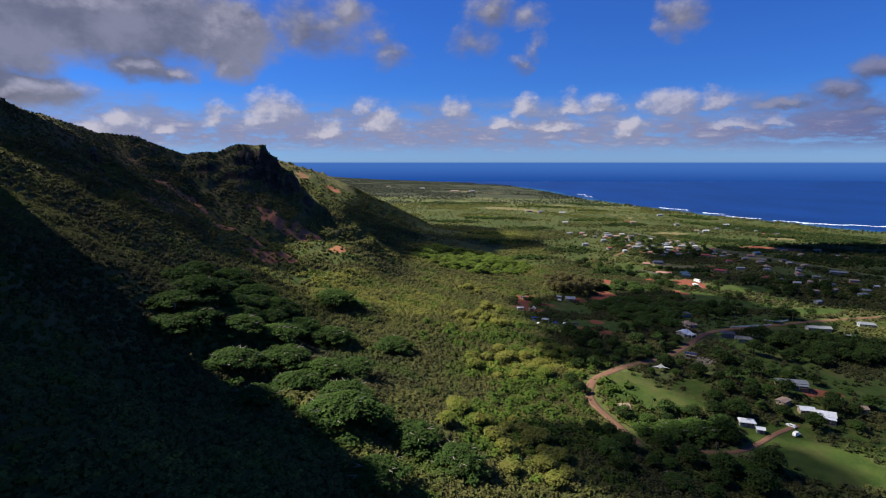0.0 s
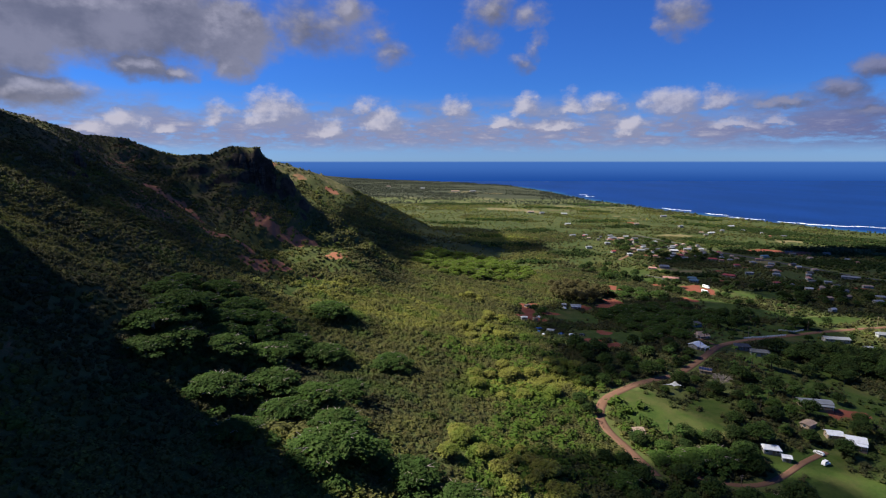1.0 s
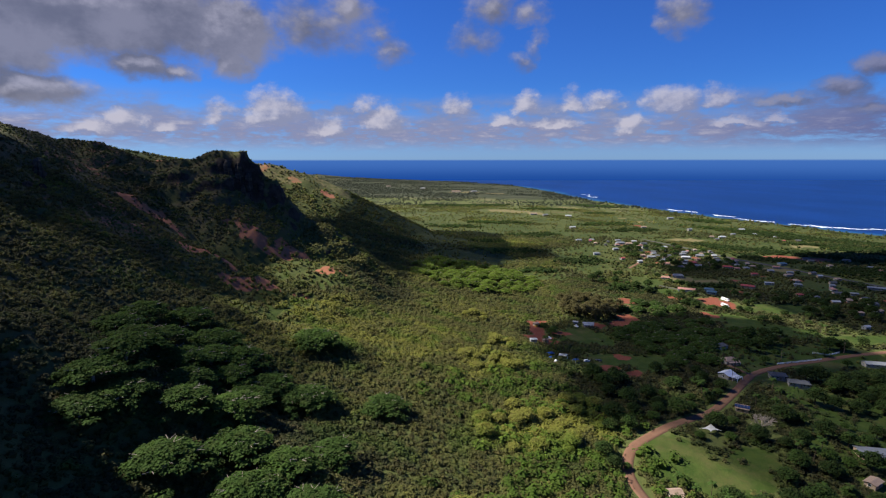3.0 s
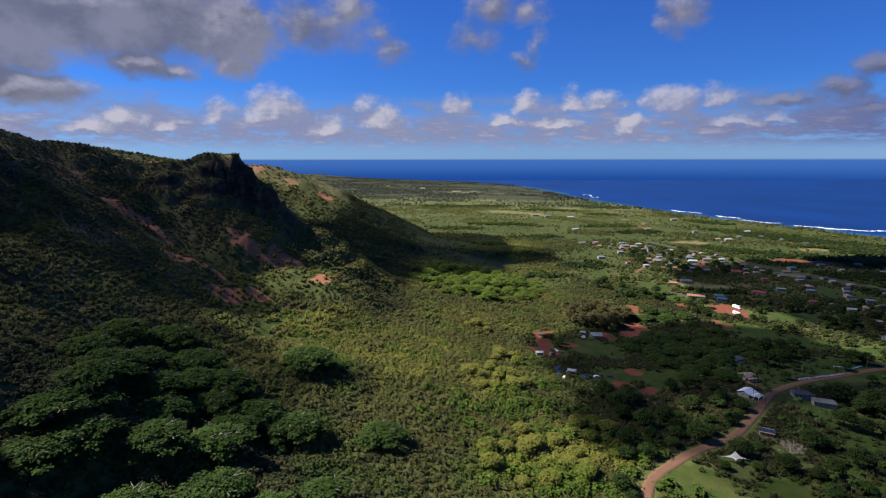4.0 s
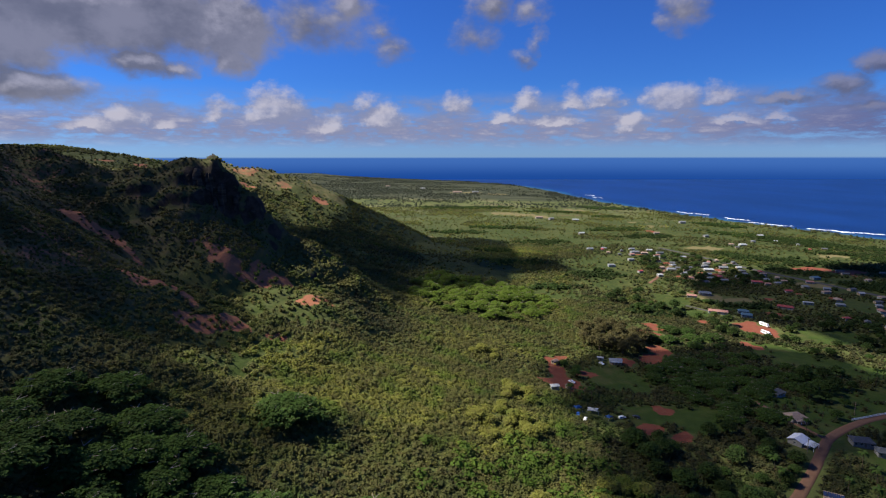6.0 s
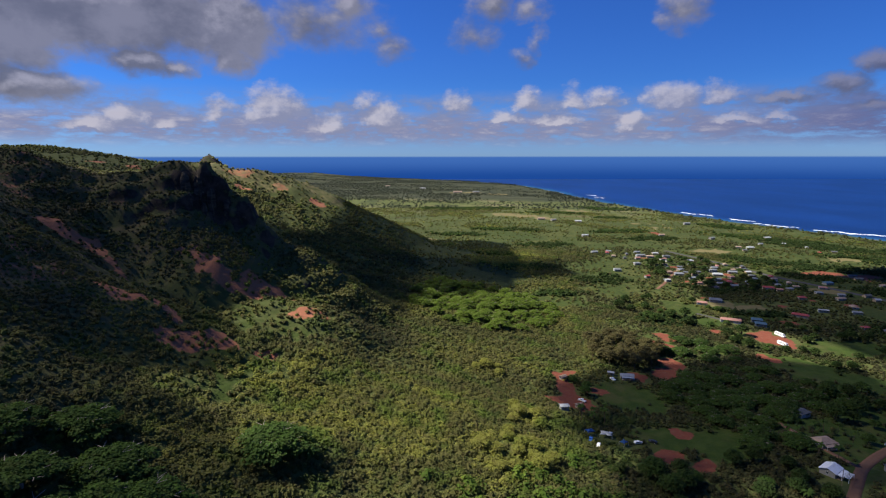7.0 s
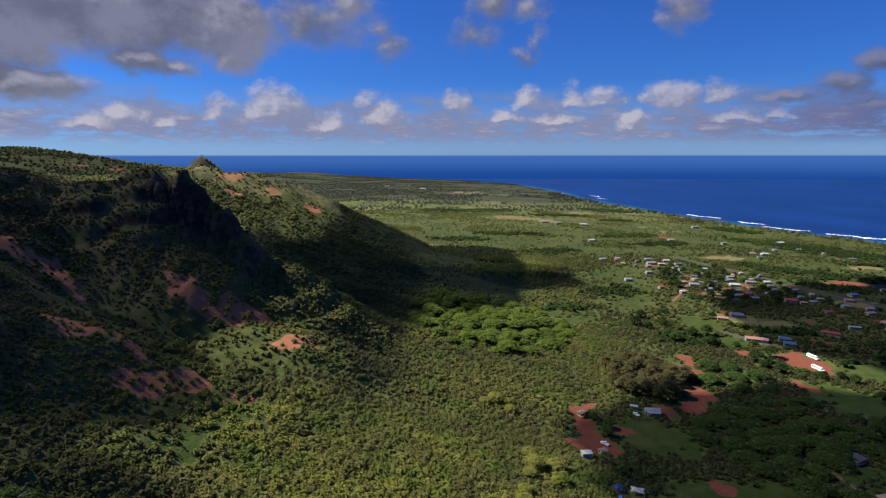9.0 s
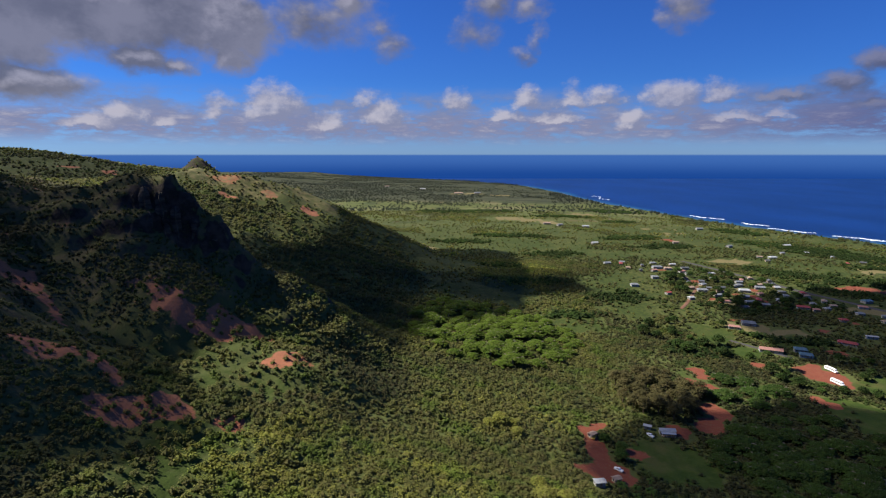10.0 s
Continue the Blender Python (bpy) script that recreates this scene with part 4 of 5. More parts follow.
# ---- roads ----
def ribbon(name, line, half, mat, label, lift=0.14):
    """A road draped over the ground, with a low bed under its edges."""
    pts = []
    for a, b in zip(line, line[1:]):
        n = max(2, int(math.hypot(b[0] - a[0], b[1] - a[1]) / 3))
        pts += [(a[0] + (b[0] - a[0]) * k / n, a[1] + (b[1] - a[1]) * k / n) for k in range(n)]
    pts = np.array(pts + [line[-1]], dtype=float)
    for _ in range(6):
        pts[1:-1] = 0.25 * pts[:-2] + 0.5 * pts[1:-1] + 0.25 * pts[2:]
    way = np.gradient(pts, axis=0)
    way /= np.linalg.norm(way, axis=1)[:, None]
    side = np.stack([-way[:, 1], way[:, 0]], 1)
    wob = half * (1 + 0.10 * rough(pts[:, 0], pts[:, 1], 12.0, 2, 17))
    rows = []
    for off, z in ((-1.12, -0.5), (-1.0, lift), (-0.4, lift + 0.06), (0.4, lift + 0.06), (1.0, lift), (1.12, -0.5)):
        p = pts + side * (wob * off)[:, None]
        rows.append(np.stack([p[:, 0], p[:, 1], height(p[:, 0], p[:, 1]) + z], 1))
    verts = np.stack(rows, 1).reshape(-1, 3)
    n = len(pts)
    k = (np.arange(n - 1)[:, None] * 6 + np.arange(5)[None, :]).ravel()
    return tagged(new(name, mesh_of(name, verts, np.stack([k, k + 6, k + 7, k + 1], 1), mat, (), True)), label, "road", kind="structure")


ribbon("road", LANE, 2.6, DIRT, "winding red dirt lane past the houses")
ribbon("driveway", DRIVE, 1.4, DIRT, "rutted red dirt drive across a lawn")
ribbon("driveway", TRACK, 1.6, DIRT, "short dirt drive between house and trees")
ribbon("driveway", YARD_TRACK, 2.4, TARMAC, "pale paved drive to a long salmon building")
ribbon("lane", VILLAGE_LANE, 2.2, DIRT, "earth lane into the village")
ribbon("highway", HIGHWAY, 4.2, TARMAC, "dark two-lane highway along a hedge")


# ---- houses ----
def roof_mesh(long_, deep, base, rise, hip, eave=0.5, thick=0.16):
    """A gabled (hip 0) or hipped roof with thickness."""
    bm = bmesh.new()
    a, b = long_ / 2 + eave, deep / 2 + eave
    drop = rise * eave / (deep / 2)
    inset = hip * b
    tops = []
    for lift in (0.0, -thick):
        pts = [(-a, -b, base - drop), (a, -b, base - drop), (a, b, base - drop), (-a, b, base - drop), (-a + inset, 0, base + rise), (a - inset, 0, base + rise)]
        tops.append([bm.verts.new((x, y, z + lift)) for x, y, z in pts])
    for t, flip in ((tops[0], False), (tops[1], True)):
        for q in ((0, 1, 5, 4), (2, 3, 4, 5)) + (((1, 2, 5), (3, 0, 4)) if hip else ()):
            bm.faces.new([t[k] for k in (reversed(q) if flip else q)])
    rim = (0, 1, 2, 3) if hip else (0, 1, 5, 2, 3, 4)
    for k in range(len(rim)):
        i, j = rim[k], rim[(k + 1) % len(rim)]
        bm.faces.new((tops[1][i], tops[1][j], tops[0][j], tops[0][i]))
    return bm


def wall_mesh(long_, deep, tall, rise, hip, low):
    bm = bmesh.new()
    a, b = long_ / 2, deep / 2
    lower = [bm.verts.new((x, y, -low)) for x, y in ((-a, -b), (a, -b), (a, b), (-a, b))]
    upper = [bm.verts.new((x, y, tall)) for x, y in ((-a, -b), (a, -b), (a, b), (-a, b))]
    for k in range(4):
        j = (k + 1) % 4
        if not hip and k in (1, 3):
            peak = bm.verts.new((a if k == 1 else -a, 0, tall + rise - 0.15))
            bm.faces.new((lower[k], lower[j], upper[j], peak, upper[k]))
        else:
            bm.faces.new((lower[k], lower[j], upper[j], upper[k]))
    bm.faces.new(lower[::-1])
    return bm


def window(parent, x, y, z, w, h, along):
    """A framed window, its pane set in the frame; along: the wall runs along x (else y)."""
    bm = bmesh.new()
    t = 0.07
    for u0, u1, z0, z1 in ((-w / 2, w / 2, -h / 2 - t, -h / 2), (-w / 2, w / 2, h / 2, h / 2 + t), (-w / 2 - t, -w / 2, -h / 2 - t, h / 2 + t), (w / 2, w / 2 + t, -h / 2 - t, h / 2 + t)):
        if along:
            block(bm, x + u0, x + u1, y - 0.06, y + 0.06, z + z0, z + z1)
        else:
            block(bm, x - 0.06, x + 0.06, y + u0, y + u1, z + z0, z + z1)
    f = part("window", bm, PAINT_WHITE, parent)
    bm = bmesh.new()
    if along:
        block(bm, x - w / 2, x + w / 2, y - 0.03, y + 0.03, z - h / 2, z + h / 2)
    else:
        block(bm, x - 0.03, x + 0.03, y - w / 2, y + w / 2, z - h / 2, z + h / 2)
    part("pane", bm, GLASS, f, "dark glass pane")


def house(row, roof, wall, label, hip=0.0, tall=2.7, rise=None, porch=False, name="house", windows=2, chimney=False):
    x, y, turn, long_, deep = row
    lo, hi = lowest(x, y, turn, long_, deep)
    base = new(name)
    base.matrix_world = pose(x, y, hi + 0.15, 0, 0, turn)
    rise = rise or deep * 0.2
    low = hi - lo + 0.6
    part("wall", wall_mesh(long_, deep, tall, rise, hip, low), wall, base)
    part("roof", roof_mesh(long_, deep, tall, rise, hip), ROOFS[roof], base)
    bm = bmesh.new()
    block(bm, -0.5 + long_ * 0.08, 0.5 + long_ * 0.08, -deep / 2 - 0.05, -deep / 2 + 0.04, 0.05, 2.1)
    part("door", bm, TIMBER, base, "brown timber door")
    for k in range(windows):
        u = (k + 0.5) / windows * long_ - long_ / 2
        if abs(u - long_ * 0.08) > 1.3:
            window(base, u, -deep / 2 - 0.02, tall * 0.56, 1.3, 1.1, True)
        window(base, u, deep / 2 + 0.02, tall * 0.56, 1.3, 1.1, True)
    if windows:
        window(base, long_ / 2 + 0.02, 0, tall * 0.56, 1.2, 1.1, False)
        window(base, -long_ / 2 - 0.02, 0, tall * 0.56, 1.2, 1.1, False)
    if porch:
        bm = bmesh.new()
        block(bm, -long_ * 0.45, long_ * 0.45, -deep / 2 - 2.6, -deep / 2 - 0.08, -low, 0.1)
        part("porch_deck", bm, TIMBER, base, "weathered timber deck")
        bm = bmesh.new()
        v = block(bm, -long_ * 0.48, long_ * 0.48, -deep / 2 - 3.0, -deep / 2 - 0.8, tall - 0.75, tall - 0.62)
        for k in (2, 3, 6, 7):
            v[k].co.z += 0.32
        part("porch_roof", bm, ROOFS[roof], base)
        for u in (-0.44, -0.15, 0.15, 0.44):
            bm = bmesh.new()
            block(bm, long_ * u - 0.07, long_ * u + 0.07, -deep / 2 - 2.6, -deep / 2 - 2.46, 0.1, tall - 0.6)
            part("post", bm, PAINT_WHITE, base)
    return tagged(base, label, "house")


L = LANE_HOUSES
white_house = house(L[0], "bright", WALL_WHITE, "small white house with a white gabled roof beside the lane", porch=True)
for k in range(7):
    bm = bmesh.new()
    block(bm, -3.4 + k * 1.0, -3.05 + k * 1.0, -9.2, -3.6, 2.25, 2.4)
    part("pergola_slat", bm, PAINT_WHITE, white_house, "white timber slat")
for u in (-3.3, 3.1):
    bm = bmesh.new()
    block(bm, u - 0.1, u + 0.1, -9.0, -8.8, -1.2, 2.22)
    part("pergola_post", bm, PAINT_WHITE, white_house, "white post")
house(L[1], "tan", WALL_WHITE, "pale house with a low hipped roof and porch", 0.7, 2.9, porch=True, windows=3)
house(L[2], "dark", WALL_GREY, "dark-roofed house half hidden among trees", 0.6)
house(L[3], "dark", WALL_WHITE, "white house with a dark slate hipped roof", 0.6, 2.9, windows=4)
house(L[4], "dark", WALL_WHITE, "long white house wing with a dark hipped roof", 0.6, 2.8, windows=5)
house(L[5], "grey", WALL_WHITE, "long low house with pale grey ribbed roof", 0.0, 3.0, 1.2, windows=6)
house(L[6], "grey", WALL_GREY, "grey house with a blue-grey gabled roof", 0.5, 3.0, windows=4)
house(L[7], "white", WALL_WHITE, "small white shed on bare ground", windows=1, name="shed")
house(L[8], "grey", WALL_TAN, "long house with a flat sloping grey metal roof", 0.0, 2.8, 0.8, porch=True, windows=5)
house(L[9], "bright", WALL_TAN, "white-roofed wing of a farmhouse", 0.0, 2.8, 1.0, windows=3)
house(L[10], "bright", WALL_TAN, "farmhouse with a bright white gabled metal roof", 0.0, 3.4, 1.6, windows=3, porch=True)
house(L[11], "bright", WALL_WHITE, "white cottage with a white hipped roof on a lawn", 0.4, 2.6, windows=3)
house(L[12], "bright", WALL_WHITE, "tiny white outbuilding beside a cottage", 0.0, 2.2, windows=1, name="shed")
house(L[13], "tan", WALL_TAN, "rusty brown hut beside the lane's bend", 0.0, 2.4, windows=1, porch=True, name="hut")
solar = house(L[14], "tan", WALL_TAN, "brown house with solar panels on its roof", 0.0, 2.6, 1.3, windows=2)
house(L[15], "tan", WALL_TAN, "open tan-roofed shed in a field", 0.0, 2.4, 0.7, windows=1, name="shed")
house(L[16], "white", WALL_WHITE, "white-roofed camp house at the edge of dark trees", 0.0, 2.6, 1.1, windows=4, porch=True)
for k in range(5):
    bm = bmesh.new()
    block(bm, -3.9 + k * 1.6, -2.5 + k * 1.6, -2.7, -0.4, 0, 0.06)
    bmesh.ops.rotate(bm, verts=bm.verts, cent=(0, 0, 0), matrix=Matrix.Rotation(math.atan2(1.3, 3.0), 3, "X"))
    bmesh.ops.translate(bm, verts=bm.verts, vec=(0, 0, 2.6 + 1.3 + 0.06))
    part("solar_panel", bm, PANEL, solar, "dark blue solar panel")
for row, roof, text in zip(CAMP_SHEDS, ("white", "tan", "tan", "tan", "white"), ("small white shed on a red dirt lot", "tan lean-to on a red dirt lot", "rusty open shed among shrubs", "small tan shed at the dirt lot's end", "small white shed at the foot of dry trees")):
    house(row, roof, WALL_WHITE if roof == "white" else WALL_TAN, text, 0.0, 2.2, 0.5, windows=1, name="shed")

VILLAGE_LOOKS = (("salmon", "long salmon-roofed building in a mown yard"), ("blue", "blue-grey roofed house in a yard"), ("blue", "square house with a blue-grey roof"), ("grey", "wide village house with a pale grey roof"), ("salmon", "reddish low building by an orchard"),
                 ("red", "village house with a bright red metal roof"), ("white", "long white shed roof among trees"), ("red", "village house with a salmon-red roof"), ("salmon", "small village house with a salmon roof"), ("grey", "village house with a grey hipped roof"),
                 ("tan", "village house with a tan roof"), ("white", "small village house with a white roof"), ("white", "village house with a white hipped roof"), ("grey", "grey village house standing among palms"), ("white", "broad village house with a white roof"))
for row, (roof, text) in zip(VILLAGE, VILLAGE_LOOKS):
    ob = house(row, roof, (WALL_WHITE, WALL_TAN, WALL_GREY)[int(row[0]) % 3], text, 0.5 if row[3] < 18 else 0.0, 3.0, windows=3)
    tagged(ob, group="village houses")
for k, row in enumerate(TOWN):
    roof = ("grey", "grey", "tan", "dark", "blue", "white", "red", "grey", "grey", "white", "tan", "grey", "tan", "dark", "grey", "grey")[k]
    tagged(house(row, roof, (WALL_WHITE, WALL_GREY)[k % 2], "village house with a %s roof among trees" % roof, 0.5 if k % 3 else 0.0, 3.0, windows=2), group="village houses")
for k, row in enumerate(HAMLET):
    roof = ("grey", "tan", "dark", "grey", "white", "salmon", "grey")[k % 7]
    tagged(house(row, roof, (WALL_WHITE, WALL_TAN)[k % 2], "small hamlet house with a %s roof" % roof, 0.6 if k % 2 else 0.0, 2.6, windows=1), group="village houses")
for k, row in enumerate(HOMES):
    roof = ("dark", "tan", "grey", "dark", "salmon", "tan", "white", "grey", "red")[k % 9]
    tagged(house(row, roof, (WALL_TAN, WALL_GREY, WALL_WHITE)[k % 3], "small weathered village home with a %s roof" % roof, 0.5 if k % 3 else 0.0, 2.6, windows=1), group="village houses")
for k, row in enumerate(UPLAND):
    roof = ("tan", "grey", "white")[k % 3]
    tagged(house(row, roof, WALL_WHITE, "distant farm building with a %s roof" % roof, 0.0, 4.0, windows=2), group="distant farm buildings")


# ---- vehicles, shelters, poles, fences ----
def wheel(parent, x, y, r):
    bm = bmesh.new()
    bmesh.ops.create_cone(bm, cap_ends=True, segments=14, radius1=r, radius2=r, depth=0.22, matrix=Matrix.Translation((x, y, r)) @ Matrix.Rotation(radians(90), 4, "X"))
    w = part("wheel", bm, RUBBER, parent)
    bm = bmesh.new()
    bmesh.ops.create_cone(bm, cap_ends=True, segments=10, radius1=r * 0.55, radius2=r * 0.5, depth=0.25, matrix=Matrix.Translation((x, y, r)) @ Matrix.Rotation(radians(90), 4, "X"))
    part("rim", bm, PAINT_WHITE, w)


def shell(parent, name, mat, outline, half, top_in=0.12):
    """A body drawn as a side outline (x, z), drawn in towards its top."""
    bm = bmesh.new()
    zs = [z for _, z in outline]
    lo, hi = min(zs), max(zs)
    left = [bm.verts.new((x, -half + top_in * (z - lo) / (hi - lo), z)) for x, z in outline]
    right = [bm.verts.new((x, half - top_in * (z - lo) / (hi - lo), z)) for x, z in outline]
    bm.faces.new(left), bm.faces.new(right[::-1])
    n = len(outline)
    for k in range(n):
        bm.faces.new((left[(k + 1) % n], left[k], right[k], right[(k + 1) % n]))
    return part(name, bm, mat, parent)


def vehicle(name, x, y, turn, paint, label, kind):
    base = new(name)
    base.matrix_world = pose(x, y, lowest(x, y, turn, 3, 1.5)[1] + 0.05, 0, 0, turn)
    if kind == "bus":
        shell(base, "body", paint, [(-5.6, 0.5), (5.4, 0.5), (5.6, 1.5), (4.3, 1.7), (4.1, 3.0), (-5.5, 3.05), (-5.7, 2.8)], 1.2, 0.1)
        for side in (-1, 1):
            for k in range(8):
                bm = bmesh.new()
                block(bm, -5.0 + k * 1.1, -4.15 + k * 1.1, side * 1.13 - 0.04, side * 1.13 + 0.04, 1.75, 2.5)
                part("window", bm, GLASS, base, "dark window")
        bm = bmesh.new()
        block(bm, -5.3, 3.9, -0.95, 0.95, 3.0, 3.12)
        part("roof", bm, PAINT_WHITE, base, "white roof")
        for wx in (-3.6, 3.9):
            for wy in (-1.05, 1.05):
                wheel(base, wx, wy, 0.48)
    elif kind == "truck":
        shell(base, "body", paint, [(-2.6, 0.45), (2.6, 0.45), (2.65, 1.0), (1.2, 1.1), (0.7, 1.75), (-0.7, 1.75), (-0.8, 1.1), (-2.6, 1.1)], 0.92)
        bm = bmesh.new()
        block(bm, -0.65, 0.85, -0.86, 0.86, 1.2, 1.62)
        part("window", bm, GLASS, base, "dark window")
        for wx in (-1.7, 1.7):
            for wy in (-0.85, 0.85):
                wheel(base, wx, wy, 0.38)
    else:
        high = 2.1 if kind == "van" else 1.45
        shell(base, "body", paint, [(-2.2, 0.35), (2.2, 0.35), (2.25, 0.85), (1.3, 0.98), (0.7, high), (-1.6, high), (-2.2, 0.95)], 0.88)
        bm = bmesh.new()
        block(bm, -1.5, 0.75, -0.87, 0.87, high - 0.5, high - 0.14)
        part("window", bm, GLASS, base, "dark window")
        for wx in (-1.4, 1.4):
            for wy in (-0.8, 0.8):
                wheel(base, wx, wy, 0.33)
    return tagged(base, label, name)


vehicle("van", 176, 251, 25, PAINT_WHITE, "white van parked on grass", "van")
vehicle("car", 179, 260, 120, PAINT_WHITE, "white car parked on red dirt", "car")
vehicle("car", 127, 226, 15, PAINT_BLACK, "black car parked beside a dirt drive", "car")
vehicle("truck", 119, 537, 115, PAINT_WHITE, "white truck parked beside a camp house", "truck")
vehicle("truck", 76, 437, 70, PAINT_BLUE, "blue pickup truck beside tarps", "truck")
vehicle("car", 79, 432, 65, PAINT_WHITE, "white car beside a blue pickup", "car")
vehicle("car", 103, 439, 10, PAINT_WHITE, "white car on a dark lawn", "car")
vehicle("car", 112, 441, 140, PAINT_BLACK, "dark car on a dark lawn", "car")
vehicle("truck", 86, 495, 130, PAINT_WHITE, "white truck on a red dirt lot", "truck")
vehicle("truck", 82, 529, 60, PAINT_YELLOW, "yellow truck on a red dirt lot", "truck")
vehicle("bus", 317, 658, -79, PAINT_WHITE, "long white bus parked on a red dirt field", "bus")
vehicle("bus", 303, 631, -79, PAINT_WHITE, "long white bus parked at the dirt field's edge", "bus")


def canopy(x, y, turn, w, d, mat, label, name="canopy"):
    """A peaked sheet on four poles."""
    base = new(name)
    base.matrix_world = pose(x, y, ground_at(x, y), 0, 0, turn)
    bm = bmesh.new()
    n = 8
    rows = []
    for i in range(n + 1):
        for_row = []
        for j in range(n + 1):
            u, v = i / n * 2 - 1, j / n * 2 - 1
            sag = 2.2 + 1.3 * (1 - max(abs(u), abs(v))) ** 0.8 - 0.25 * (abs(u * v) < 0.3)
            pull = 1 - 0.28 * (1 - abs(u * v)) * (max(abs(u), abs(v)) > 0.95)
            for_row.append(bm.verts.new((u * w / 2 * pull, v * d / 2 * pull, sag)))
        rows.append(for_row)
    for i in range(n):
        for j in range(n):
            bm.faces.new((rows[i][j], rows[i + 1][j], rows[i + 1][j + 1], rows[i][j + 1]))
    bmesh.ops.solidify(bm, geom=bm.faces[:], thickness=0.05)
    part("sheet", bm, mat, base)
    for u in (-1, 1):
        for v in (-1, 1):
            part("pole", limb(bmesh.new(), (u * w * 0.47, v * d * 0.47, -0.4), (u * w * 0.47, v * d * 0.47, 2.2), 0.05, 0.05), PAINT_WHITE, base)
    return tagged(base, label, "canopy")


def shade_sail(x, y, turn, w, d, label):
    """A cloth drawn tight between four posts, its edges curved inwards, two corners high and two low."""
    base = new("shade_sail")
    base.matrix_world = pose(x, y, ground_at(x, y), 0, 0, turn)
    bm, n, rows = bmesh.new(), 12, []
    for i in range(n + 1):
        u = i / n * 2 - 1
        rows.append([])
        for j in range(n + 1):
            v = j / n * 2 - 1
            pull_x, pull_y = 1 - 0.5 * (1 - v * v), 1 - 0.5 * (1 - u * u)
            rows[-1].append(bm.verts.new((u * w / 2 * pull_x, v * d / 2 * pull_y, 3.0 + 0.9 * u * v)))
    for a, b in zip(rows, rows[1:]):
        for j in range(n):
            bm.faces.new((a[j], b[j], b[j + 1], a[j + 1]))
    bmesh.ops.solidify(bm, geom=bm.faces[:], thickness=0.04)
    part("sheet", bm, PAINT_WHITE, base)
    for u in (-1, 1):
        for v in (-1, 1):
            part("post", limb(bmesh.new(), (u * w * 0.51, v * d * 0.51, -0.4), (u * w * 0.5, v * d * 0.5, 3.1 + 0.9 * u * v), 0.08, 0.06), TIMBER, base)
    return tagged(base, label, "shade sail")


shade_sail(139, 329, 25, 10.5, 8.5, "white star-shaped shade sail stretched over a lawn")
canopy(78, 446, 15, 5, 4, PAINT_BLUE, "blue tarp shelter on poles", "tarp_shelter")
canopy(87, 445, -20, 7, 5, PAINT_WHITE, "white tarp shelter on poles", "tarp_shelter")
canopy(94, 436, 35, 4, 3.5, PAINT_BLUE, "small blue tarp shelter", "tarp_shelter")


def utility_pole(x, y, turn):
    base = new("utility_pole")
    base.matrix_world = pose(x, y, ground_at(x, y) - 0.2, 0, 0, turn)
    part("pole", limb(bmesh.new(), (0, 0, 0), (0, 0, 9.5), 0.16, 0.11, 8), TIMBER, base)
    for z in (8.9, 8.1):
        bm = bmesh.new()
        block(bm, -1.1, 1.1, -0.06, 0.06, z, z + 0.12)
        part("crossarm", bm, TIMBER, base)
    return tagged(base, "tall weathered timber utility pole with crossarms", "pole", "utility poles")


for x, y, turn in ((123, 226, 20), (187.7, 400, 40), (254.4, 455, 60), (323, 483, 70), (400.6, 502.5, 70)):
    utility_pole(x, y, turn)


def fence(line, gap, tall, label):
    base = new("fence")
    base.matrix_world = pose(*line[0], ground_at(*line[0]))
    x0, y0, z0 = line[0][0], line[0][1], ground_at(*line[0])
    posts = []
    for a, b in zip(line, line[1:]):
        n = int(math.hypot(b[0] - a[0], b[1] - a[1]) / gap)
        posts += [(a[0] + (b[0] - a[0]) * k / n, a[1] + (b[1] - a[1]) * k / n) for k in range(n)]
    posts.append(line[-1])
    spots = [(x - x0, y - y0, ground_at(x, y) - z0) for x, y in posts]
    for x, y, z in spots:
        bm = bmesh.new()
        block(bm, x - 0.08, x + 0.08, y - 0.08, y + 0.08, z - 0.3, z + tall + 0.1)
        part("post", bm, PAINT_WHITE, base)
    for (x, y, z), (u, v, w) in zip(spots, spots[1:]):
        for k in (0.2, 0.55, 0.9):
            part("rail", limb(bmesh.new(), (x, y, z + tall * k), (u, v, w + tall * k), 0.13, 0.13, 4), PAINT_WHITE, base)
    return tagged(base, label, "fence")


fence([(246, 446), (270, 457), (293, 466)], 3.0, 1.3, "long white rail fence beside the lane")
fence([(296, 481), (308, 478), (320, 484)], 3.0, 1.2, "short white rail fence on a pasture")

# ---- trees that stand out ----
def crown_of(name, clumps, count, size, seed, mat, parent):
    """A crown of many leaf clumps: rows of x, y, z, radius, tone."""
    rows = [(x, y, z - r * 0.4, r, r * 1.1, tone) for x, y, z, r, tone in clumps]
    v, f, t = tufts(rows, count, size, seed)
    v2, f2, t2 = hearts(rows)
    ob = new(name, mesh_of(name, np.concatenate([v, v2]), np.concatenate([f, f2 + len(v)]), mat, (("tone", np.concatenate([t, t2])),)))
    ob.parent = parent
    return ob


